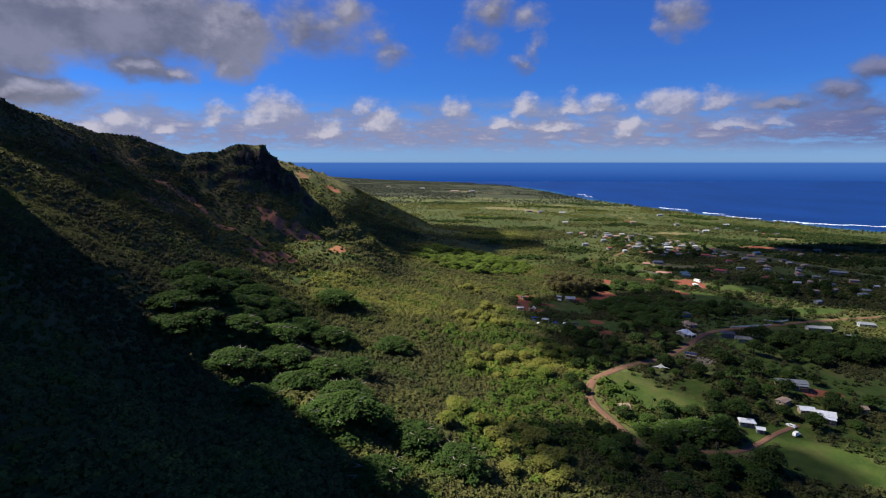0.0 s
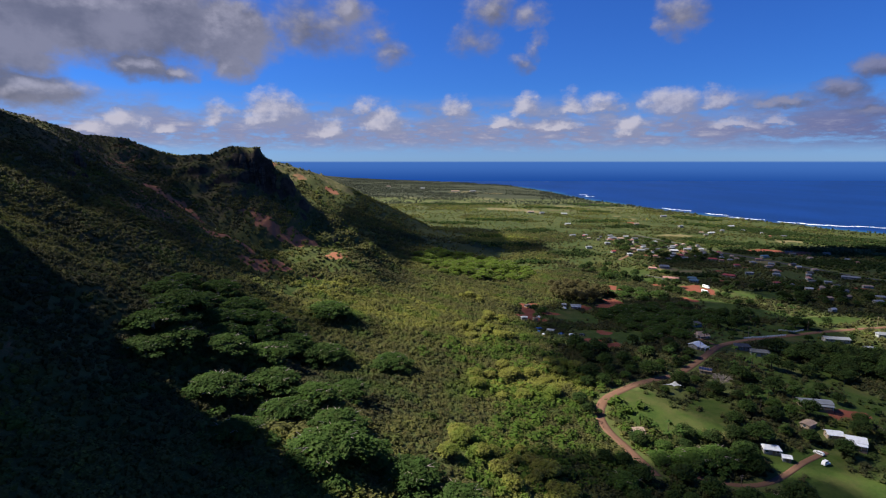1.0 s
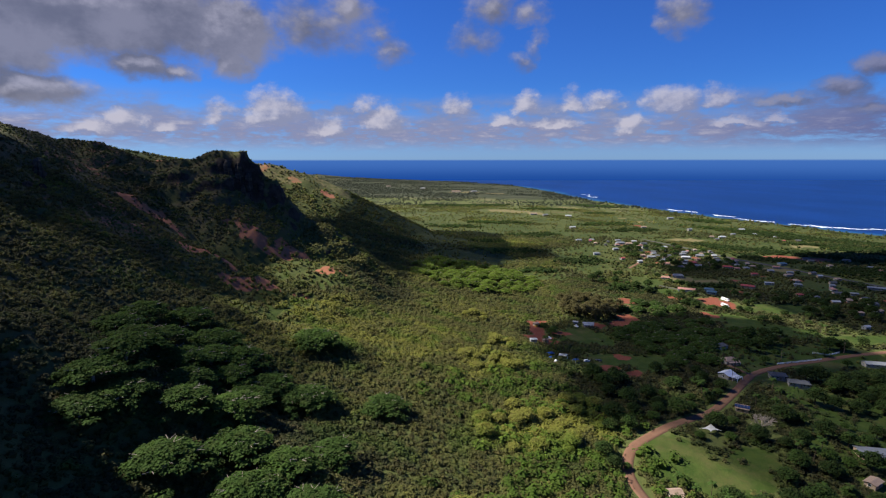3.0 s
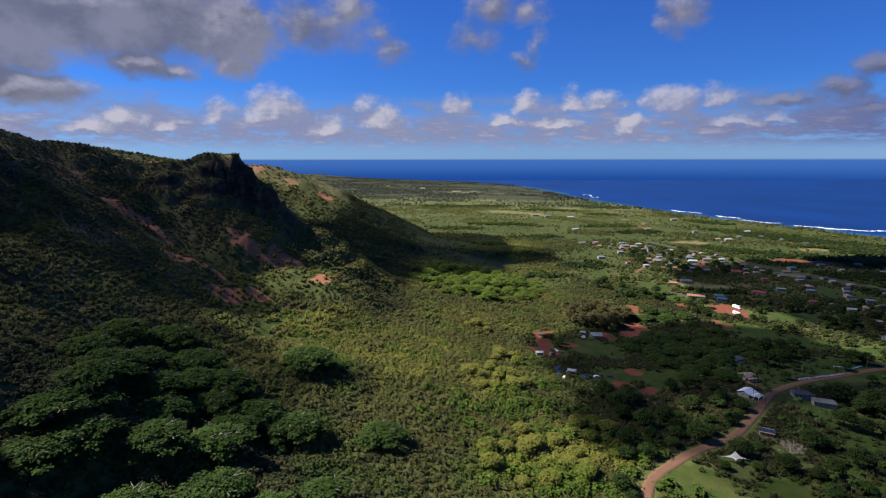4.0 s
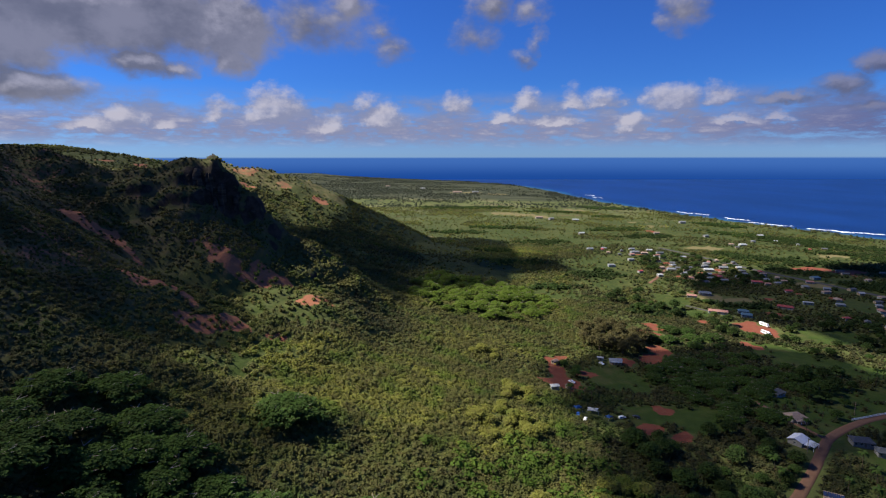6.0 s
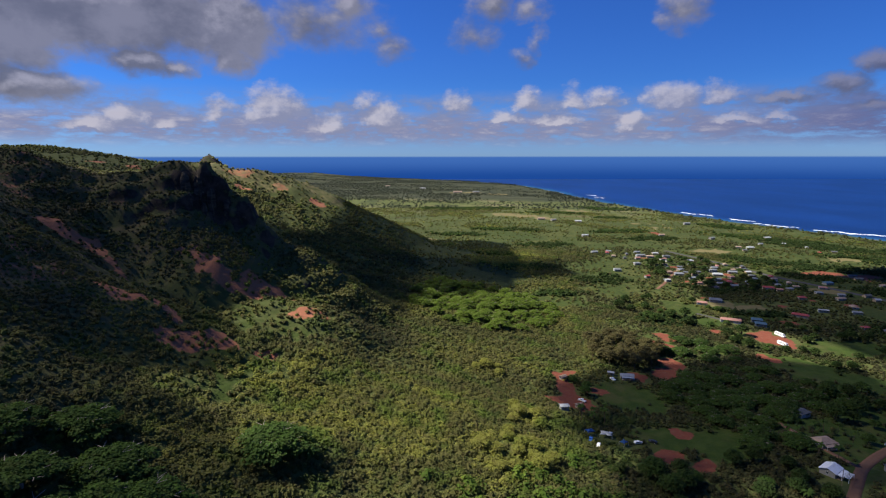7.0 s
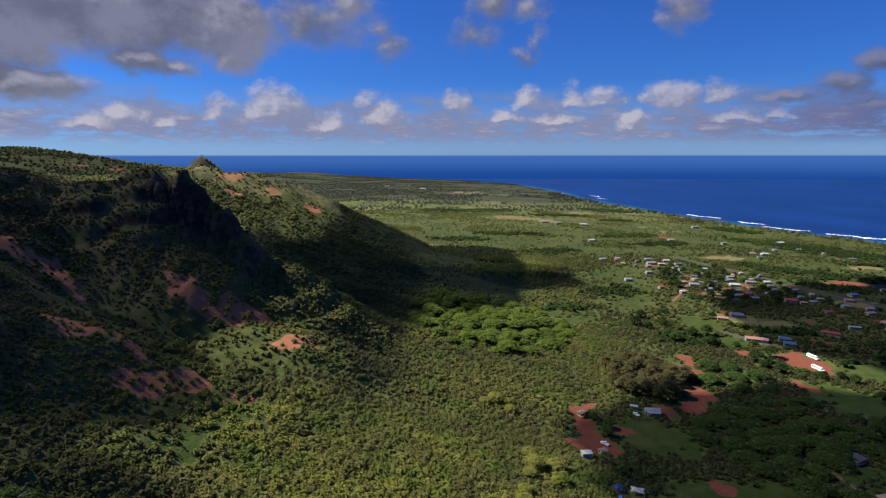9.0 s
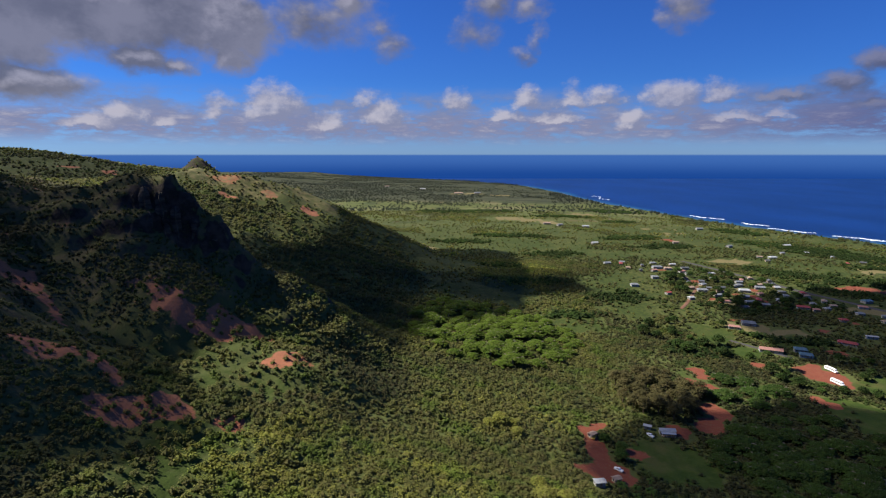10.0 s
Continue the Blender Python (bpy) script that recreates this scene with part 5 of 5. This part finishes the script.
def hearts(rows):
    """A small filler core inside each clump, toned down to stand for shade within."""
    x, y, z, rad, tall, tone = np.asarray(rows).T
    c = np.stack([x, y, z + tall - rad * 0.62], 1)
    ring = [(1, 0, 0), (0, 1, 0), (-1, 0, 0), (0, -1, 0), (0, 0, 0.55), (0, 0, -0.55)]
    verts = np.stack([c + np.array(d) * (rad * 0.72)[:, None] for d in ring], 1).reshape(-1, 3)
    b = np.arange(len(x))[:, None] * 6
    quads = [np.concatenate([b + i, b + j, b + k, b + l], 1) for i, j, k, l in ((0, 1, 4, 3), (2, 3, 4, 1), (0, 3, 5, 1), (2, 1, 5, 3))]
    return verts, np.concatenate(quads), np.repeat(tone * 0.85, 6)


def umbrella_tree(radius, tall, seed, tone, label, mat=LEAVES_TREE):
    """A broad flat-topped canopy tree: spreading tiers of fine foliage on forked limbs."""
    r = random.Random(seed)
    base = new("canopy_tree")
    clumps = []
    lobes = [(r.uniform(0.25, 0.62) * radius, k * 2 * math.pi / 7 + r.uniform(-0.3, 0.3), r.uniform(-0.9, 0.5)) for k in range(7)] + [(0.0, 0.0, 0.6)]
    for k in range(110):
        d, a, lift = lobes[k % 8]
        s, w = math.sqrt(r.random()) * radius * 0.44, r.uniform(0, 6.283)
        x, y = d * math.cos(a) + s * math.cos(w), d * math.sin(a) + s * math.sin(w)
        z = tall - 1.2 + 0.6 * lift - 0.46 * radius * (math.hypot(x, y) / radius) ** 2.4 - 0.7 * (s / (0.44 * radius)) ** 2 + r.uniform(-0.3, 0.2)
        clumps.append((x, y, z, radius * r.uniform(0.11, 0.18), tone + r.uniform(-0.1, 0.1)))
    bm = bmesh.new()
    fork = (r.uniform(-0.4, 0.4), r.uniform(-0.4, 0.4), tall * 0.35)
    limb(bm, (0, 0, -0.8), fork, radius * 0.05, radius * 0.04, 8)
    for d, a, lift in lobes[:7]:
        mid = (0.45 * d * math.cos(a), 0.45 * d * math.sin(a), tall * 0.62)
        end = (d * math.cos(a), d * math.sin(a), tall - 1.0 + lift - 0.3 * radius * (d / radius) ** 2)
        limb(bm, fork, mid, radius * 0.026, radius * 0.018)
        limb(bm, mid, end, radius * 0.018, radius * 0.008)
        for s in (-0.5, 0.5):
            limb(bm, end, (end[0] + 0.22 * radius * math.cos(a + s), end[1] + 0.22 * radius * math.sin(a + s), end[2] + 0.5), radius * 0.009, radius * 0.003, 5)
    part("trunk", bm, GREY_BARK, base)
    rows = [(x, y, z - q * 0.4, q, q * 1.1, t) for x, y, z, q, t in clumps]
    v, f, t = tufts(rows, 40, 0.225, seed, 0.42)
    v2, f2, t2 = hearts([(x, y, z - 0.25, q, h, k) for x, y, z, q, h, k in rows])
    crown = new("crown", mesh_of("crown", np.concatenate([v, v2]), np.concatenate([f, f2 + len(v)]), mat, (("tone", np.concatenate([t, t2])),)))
    crown.parent = base
    return tagged(base, label, "tree")


def round_tree(radius, tall, seed, tone, mat, label, name="tree"):
    r = random.Random(seed)
    base = new(name)
    clumps = []
    for k in range(18):
        up = 1 - (k + 0.5) / 18 * 1.35
        a = k * 2.39996
        flat = math.sqrt(max(0, 1 - up * up)) * 0.72
        clumps.append((radius * flat * math.cos(a), radius * flat * math.sin(a), tall * 0.58 + up * tall * 0.33 + r.uniform(-0.3, 0.3), radius * r.uniform(0.33, 0.48), tone + r.uniform(-0.12, 0.12)))
    bm = bmesh.new()
    limb(bm, (0, 0, -0.8), (0.1, 0, tall * 0.45), radius * 0.09, radius * 0.06, 8)
    for k in range(5):
        x, y, z = clumps[4 + k * 2][:3]
        limb(bm, (0.1, 0, tall * 0.4), (x * 0.7, y * 0.7, z - 0.3), radius * 0.05, radius * 0.015)
    part("trunk", bm, BARK, base)
    crown_of("crown", clumps, 60, 0.20, seed, mat, base)
    return tagged(base, label, "tree")


def palm_tree(tall, seed, label):
    r = random.Random(seed)
    base = new("palm_tree")
    bm, p = bmesh.new(), (0.0, 0.0, -0.5)
    lean = r.uniform(0.02, 0.1)
    for k in range(6):
        q = (lean * (k + 1) ** 1.5, 0.03 * k, tall * (k + 1) / 6)
        limb(bm, p, q, 0.2 - 0.015 * k, 0.185 - 0.015 * k, 7)
        p = q
    part("trunk", bm, BARK, base)
    leaf = bmesh.new()
    last = None
    for k in range(8):
        s = k / 7
        x, z, w = 2.6 * s, 0.7 * math.sin(s * 2.2) - 1.3 * s * s, 0.62 * math.sin(0.35 + s * 2.5)
        now = [leaf.verts.new((x, -w, z - 0.28 * w)), leaf.verts.new((x, 0, z)), leaf.verts.new((x, w, z - 0.28 * w))]
        if last:
            for j in (0, 1):
                leaf.faces.new((last[j], now[j], now[j + 1], last[j + 1]))
        last = now
    me = bpy.data.meshes.new("frond")
    leaf.to_mesh(me)
    leaf.free()
    tones = me.attributes.new("tone", "FLOAT", "POINT")
    tones.data.foreach_set("value", np.full(len(me.vertices), 0.5, dtype=np.float32))
    me.materials.append(LEAVES_TREE)
    for k in range(13):
        f = new("frond", me)
        f.parent = base
        f.matrix_basis = pose(*p, 0, r.uniform(-35, 30), k * 360 / 13 + r.uniform(-12, 12))
    return tagged(base, label, "palm tree", "palm trees")


def bare_tree(x, y):
    base = new("bare_tree")
    base.matrix_world = pose(x, y, ground_at(x, y))
    r = random.Random(4)
    bm = bmesh.new()

    def grow(p, way, length, thick, level):
        q = p + way * length
        limb(bm, p, q, thick, thick * 0.65, 5)
        if level:
            for _ in range(4 if level > 1 else 3):
                turn = Vector((r.gauss(0, 0.55), r.gauss(0, 0.55), r.gauss(0.12, 0.3)))
                grow(q, (way + turn).normalized(), length * r.uniform(0.6, 0.85), thick * 0.62, level - 1)

    limb(bm, (0, 0, -0.6), (0, 0, 1.2), 0.5, 0.42, 8)
    for k in range(6):
        a = k * 1.05
        grow(Vector((0, 0, 1.1)), Vector((math.cos(a), math.sin(a), 0.9)).normalized(), 3.0, 0.24, 3)
    part("crown", bm, GREY_BARK, base)
    return tagged(base, "leafless grey tree with spreading branches on a lawn", "tree")


bare_tree(170, 336)
WIDE = [umbrella_tree(13.5, 8.4, 1, 0.46, "broad flat-crowned dark green canopy tree"), umbrella_tree(12.0, 7.6, 2, 0.56, "broad flat-crowned green canopy tree"), umbrella_tree(10.0, 7.5, 3, 0.88, "bright green flat-crowned canopy tree", LEAVES_BRIGHT)]
ROUND = [round_tree(4.6, 8.0, 5, 0.08, LEAVES_TREE, "dense dark green round-crowned tree"), round_tree(5.4, 9.5, 6, 0.20, LEAVES_TREE, "leafy green round-crowned tree"), round_tree(3.4, 5.5, 7, 0.5, LEAVES_TREE, "small bright green round-crowned tree")]
BROWN = round_tree(5.0, 13.0, 8, 0.45, LEAVES_BROWN, "tall dry brownish-green tree", "dry_tree")
PALE_TREE = round_tree(4.5, 5.6, 10, 0.82, LEAVES, "pale yellow-green leafy canopy tree", "pale_tree")
PALM = palm_tree(8.5, 9, "coconut palm with drooping fronds")
first_use = {}


def plant(model, x, y, scale, group, turn):
    """Stand a model at its first place, and a copy at each later one."""
    m = pose(x, y, ground_at(x, y) - 0.1, 0, 0, turn) @ Matrix.Diagonal((scale, scale, scale, 1))
    if model.name not in first_use:
        first_use[model.name] = True
        model.matrix_basis = m
        return tagged(model, group=group)
    ob = copy_thing(model, Matrix())
    ob.matrix_basis = m
    return ob


rng = random.Random(12)
for k, (x, y) in enumerate([(-135, 289), (-127, 248), (-123, 234), (-117, 245), (-121, 294), (-113, 312), (-102, 301), (-98, 254), (-87, 287), (-64, 304), (-76, 243), (-92, 226), (-64, 223), (-42, 218), (-39, 193),
                            (-44, 256), (-13, 195), (-133, 310), (-127, 268), (-87, 262), (-139, 345), (-155, 332), (-108, 272), (-101, 318), (-76, 367), (-22, 158), (-118, 328), (-72, 196), (-150, 300), (-84, 305), (-29, 200), (5, 184), (-69, 300), (-84, 268), (-30, 312), (-56, 238)]):
    plant(WIDE[k % 2], x, y, rng.uniform(0.98, 1.36), "canopy trees in the valley", rng.uniform(0, 360))


def spread(cx, cy, a, b, count, gap, seed):
    """Places inside an ellipse, no nearer to each other than gap."""
    r, out, tries = random.Random(seed), [], 0
    while len(out) < count and tries < 4000:
        tries += 1
        u, v = r.uniform(-1, 1), r.uniform(-1, 1)
        x, y = cx + u * a, cy + v * b
        if u * u + v * v < 1 and all(math.hypot(x - p, y - q) > gap for p, q in out) and not built_on(np.array([x, x - 1.5, x - 3]), np.array([y, y + 4, y + 8])).any() and ellipses(np.array([x]), np.array([y]), LAWN)[0] < 0.5 and ellipses(np.array([x, x + 5, x - 5, x, x]), np.array([y, y, y, y + 6, y - 5]), PLAIN_SOIL).max() < 0.5:
            out.append((x, y))
    return out


for x, y in spread(38, 715, 76, 100, 105, 10.5, 1):
    plant(WIDE[2], x, y, rng.uniform(0.6, 1.3), "bright grove", rng.uniform(0, 360))
for k, (cx, cy, a, b, turn) in enumerate(PALE[:7]):
    for x, y in spread(cx, cy, a, b, int(a * b / 38), 5.5, 20 + k):
        plant(PALE_TREE, x, y, rng.uniform(0.65, 1.1), "pale canopy trees", rng.uniform(0, 360))
for x, y in spread(147, 592, 32, 34, 34, 7.5, 2):
    plant(BROWN, x, y, rng.uniform(0.75, 1.1), "dry grove", rng.uniform(0, 360))
for x, y, scale in ((91, 506, 1.15), (95, 517, 1.0), (88, 527, 0.9), (151, 344, 0.8), (130, 322, 0.75), (146, 322, 0.85), (84, 296, 0.6)):
    plant(ROUND[2], x, y, scale, "garden trees", rng.uniform(0, 360))
for x, y in spread(182, 492, 34, 62, 22, 13, 3):
    plant(WIDE[0], x, y, rng.uniform(0.6, 0.9), "dark grove", rng.uniform(0, 360))
for x, y in spread(225, 555, 55, 80, 30, 13, 31):
    plant(WIDE[k % 2], x, y, rng.uniform(0.5, 0.85), "dark grove", rng.uniform(0, 360))
for k, (x, y) in enumerate(spread(108, 222, 44, 28, 16, 11, 32)):
    plant((WIDE[1], ROUND[1], ROUND[0])[k % 3], x, y, rng.uniform(0.55, 1.1), "dark grove", rng.uniform(0, 360))
for x, y in spread(275, 388, 62, 30, 40, 8, 4):
    plant(ROUND[0], x, y, rng.uniform(0.9, 1.4), "hedge trees", rng.uniform(0, 360))
for cx, cy, a, b, count, seed in ((130, 300, 55, 60, 18, 5), (200, 300, 50, 50, 24, 6), (290, 480, 70, 60, 22, 7), (330, 620, 80, 60, 30, 8), (130, 240, 60, 30, 16, 9), (250, 740, 60, 60, 20, 10), (385, 945, 85, 110, 56, 18), (440, 620, 80, 60, 24, 19), (135, 395, 45, 55, 26, 20)):
    for k, (x, y) in enumerate(spread(cx, cy, a, b, count, 9, seed)):
        plant(ROUND[k % 3], x, y, rng.uniform(0.7, 1.15), "garden trees", rng.uniform(0, 360))
for cx, cy, a, b, count, seed in ((185, 375, 30, 25, 9, 11), (110, 275, 14, 14, 5, 12), (210, 440, 26, 26, 9, 13), (190, 290, 40, 30, 8, 14), (84, 470, 14, 14, 6, 15), (330, 520, 40, 20, 8, 16)):
    for x, y in spread(cx, cy, a, b, count, 5, seed):
        plant(PALM, x, y, rng.uniform(0.8, 1.15), "palm trees", rng.uniform(0, 360))


# ---- weathered rock standing out of the slopes ----
def rock_pillar(x, y, top, wide, seed):
    """A fluted pillar of rock that leans into the slope."""
    r = random.Random(seed)
    bm = bmesh.new()
    rings, sides = 9, 11
    foot = ground_at(x, y) - 9
    rise = top - foot
    rows = []
    for k in range(rings):
        s = k / (rings - 1)
        girth = wide * (1.0 - 0.3 * s ** 2.2) * (0.55 if k == rings - 1 else 1.0)
        ring = []
        for j in range(sides):
            a = j * 6.2832 / sides
            q = Vector((math.cos(a), math.sin(a), 0)) * girth * (0.82 + 0.22 * math.sin(j * 2.7 + seed))
            q += Vector(noise.noise_vector(Vector((math.cos(a) * 1.5, math.sin(a) * 1.5, s * 4 + seed)))) * wide * 0.3
            ring.append(bm.verts.new(q + Vector((-0.5 * wide * s, 0.8 * wide * s, s * rise + r.uniform(-0.3, 0.3)))))
        rows.append(ring)
    for a, b in zip(rows, rows[1:]):
        for j in range(sides):
            bm.faces.new((a[j], a[(j + 1) % sides], b[(j + 1) % sides], b[j]))
    bm.faces.new(rows[-1])
    bm.faces.new(reversed(rows[0]))
    me = bpy.data.meshes.new("rock_pillar")
    bm.to_mesh(me)
    bm.free()
    me.materials.append(CRAG)
    ob = new("rock_pillar", me)
    ob.matrix_world = pose(x, y, foot)
    return tagged(ob, "dark weathered basalt pillar standing out of the slope", "rock", "rock pillars")


for k, (x, y, lift, wide) in enumerate(((-272, 428, 8, 3.0), (-266, 424, 5, 3.0), (-278, 436, 6, 3.6), (-262, 405, 4, 3.6), (-256, 409, 3, 3.0))):
    rock_pillar(x, y, ground_at(x, y) + lift, wide, 200 + k)
for k, (x, y, top, wide) in enumerate(((-214, 587, 172, 3.4), (-207, 586, 176, 4.2), (-197, 587, 172, 4.0), (-188, 588, 163, 4.4), (-178, 592, 153, 4.0), (-202, 581, 160, 3.2), (-192, 582, 152, 3.0), (-168, 596, 146, 4.0))):
    rock_pillar(x, y, top, wide, 220 + k)


# ---- surf along the reef ----
def surf(name, cx, cy, length, width, turn, seed):
    """A ragged breaking crest of foam."""
    r = np.random.default_rng(seed)
    n = int(length / 1.1)
    t = r.uniform(-1, 1, n)
    c, s = math.cos(radians(turn)), math.sin(radians(turn))
    u = t * length / 2
    v = r.normal(0, 1, n) * width * 0.22 * (1 - t * t * 0.7) + 7 * np.sin(u / 19 + seed) + 3 * np.sin(u / 7)
    x, y = cx + c * u - s * v, cy + s * u + c * v
    size = r.uniform(0.5, 2.2, n)
    turns = r.uniform(-0.5, 0.5, n) + radians(turn)
    verts = []
    for k in range(6):
        a = k * 1.0472
        du, dv = np.cos(a) * size * 2.2, np.sin(a) * size * 0.8 * r.uniform(0.7, 1.3, n)
        verts.append(np.stack([x + np.cos(turns) * du - np.sin(turns) * dv, y + np.sin(turns) * du + np.cos(turns) * dv, np.full(n, 0.12) + 0.02 * (k % 2)], 1))
    verts.append(np.stack([x, y, 0.5 + 0.5 * size * r.uniform(0.2, 0.6, n)], 1))
    verts = np.stack(verts, 1).reshape(-1, 3)
    b = np.arange(n)[:, None] * 7
    quads = np.concatenate([np.concatenate([b + i, b + j, b + k, b + 6], 1) for i, j, k in ((0, 1, 2), (2, 3, 4), (4, 5, 0))])
    return tagged(new(name, mesh_of(name, verts, quads, FOAM)), "white breaking surf on the reef", "surf", "surf lines", "stuff")


for k, (cx, cy, length, width, turn) in enumerate(((719, 2805, 80, 14, 110), (712, 2660, 70, 7, 105), (826, 1943, 130, 12, 112), (884, 1768, 80, 20, 122), (905, 1639, 110, 13, 128), (979, 1512, 90, 18, 140), (1018, 1456, 80, 24, 155), (1080, 1429, 90, 20, 160), (1150, 1400, 70, 12, 165))):
    surf("surf", cx, cy, length, width, turn, 30 + k)


# ---- unseen clouds added overhead to shade the land ----
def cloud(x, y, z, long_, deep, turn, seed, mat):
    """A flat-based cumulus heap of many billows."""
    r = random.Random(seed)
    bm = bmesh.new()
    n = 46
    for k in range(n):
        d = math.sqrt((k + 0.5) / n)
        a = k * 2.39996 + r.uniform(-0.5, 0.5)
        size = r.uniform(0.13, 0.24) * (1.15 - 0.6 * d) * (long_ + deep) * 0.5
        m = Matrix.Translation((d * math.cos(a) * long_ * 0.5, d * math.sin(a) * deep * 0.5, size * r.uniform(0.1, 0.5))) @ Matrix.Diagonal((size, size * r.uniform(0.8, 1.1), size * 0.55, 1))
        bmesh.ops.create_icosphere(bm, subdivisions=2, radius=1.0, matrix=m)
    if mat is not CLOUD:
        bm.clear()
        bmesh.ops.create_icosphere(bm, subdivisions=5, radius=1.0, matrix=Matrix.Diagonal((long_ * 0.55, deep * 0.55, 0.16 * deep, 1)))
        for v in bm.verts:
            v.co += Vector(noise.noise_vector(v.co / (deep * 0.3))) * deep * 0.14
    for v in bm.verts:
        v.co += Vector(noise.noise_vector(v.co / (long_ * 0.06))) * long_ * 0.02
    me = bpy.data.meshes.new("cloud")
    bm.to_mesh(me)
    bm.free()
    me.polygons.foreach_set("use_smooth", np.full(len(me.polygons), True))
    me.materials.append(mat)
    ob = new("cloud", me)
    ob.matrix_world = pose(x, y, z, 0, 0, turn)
    return tagged(ob, "unseen flat-based cumulus cloud added overhead to shade the land", "cloud", "cumulus clouds", "structure")


# unseen cloud heaps: the place on the plain that each one is put to shade, its length and breadth, its turn, and how
# dense it is
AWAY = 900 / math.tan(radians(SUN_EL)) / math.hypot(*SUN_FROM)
SHADE_CLOUDS = [(18, 935, 540, 190, 78, CLOUD_HALF), (90, 930, 260, 110, 40, CLOUD_THIN), (140, 935, 130, 90, 15, CLOUD_HALF), (-72, 765, 340, 120, 76, CLOUD_HALF), (-25, 655, 150, 80, 75, CLOUD_HALF), (-118, 400, 170, 100, 60, CLOUD_HALF), (-120, 560, 190, 140, 70, CLOUD_HALF), (-62, 285, 160, 95, 80, CLOUD_THIN), (-140, 362, 120, 80, 70, CLOUD_HALF),
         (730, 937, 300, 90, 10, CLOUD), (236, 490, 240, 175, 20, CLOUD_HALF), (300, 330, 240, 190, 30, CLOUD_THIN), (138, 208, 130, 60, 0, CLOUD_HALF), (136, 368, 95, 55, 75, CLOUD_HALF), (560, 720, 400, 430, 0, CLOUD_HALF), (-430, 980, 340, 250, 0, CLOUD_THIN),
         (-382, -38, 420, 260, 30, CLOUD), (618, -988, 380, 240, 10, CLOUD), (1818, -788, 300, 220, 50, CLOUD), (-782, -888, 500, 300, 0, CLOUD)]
for k, (x, y, long_, deep, turn, mat) in enumerate(SHADE_CLOUDS):
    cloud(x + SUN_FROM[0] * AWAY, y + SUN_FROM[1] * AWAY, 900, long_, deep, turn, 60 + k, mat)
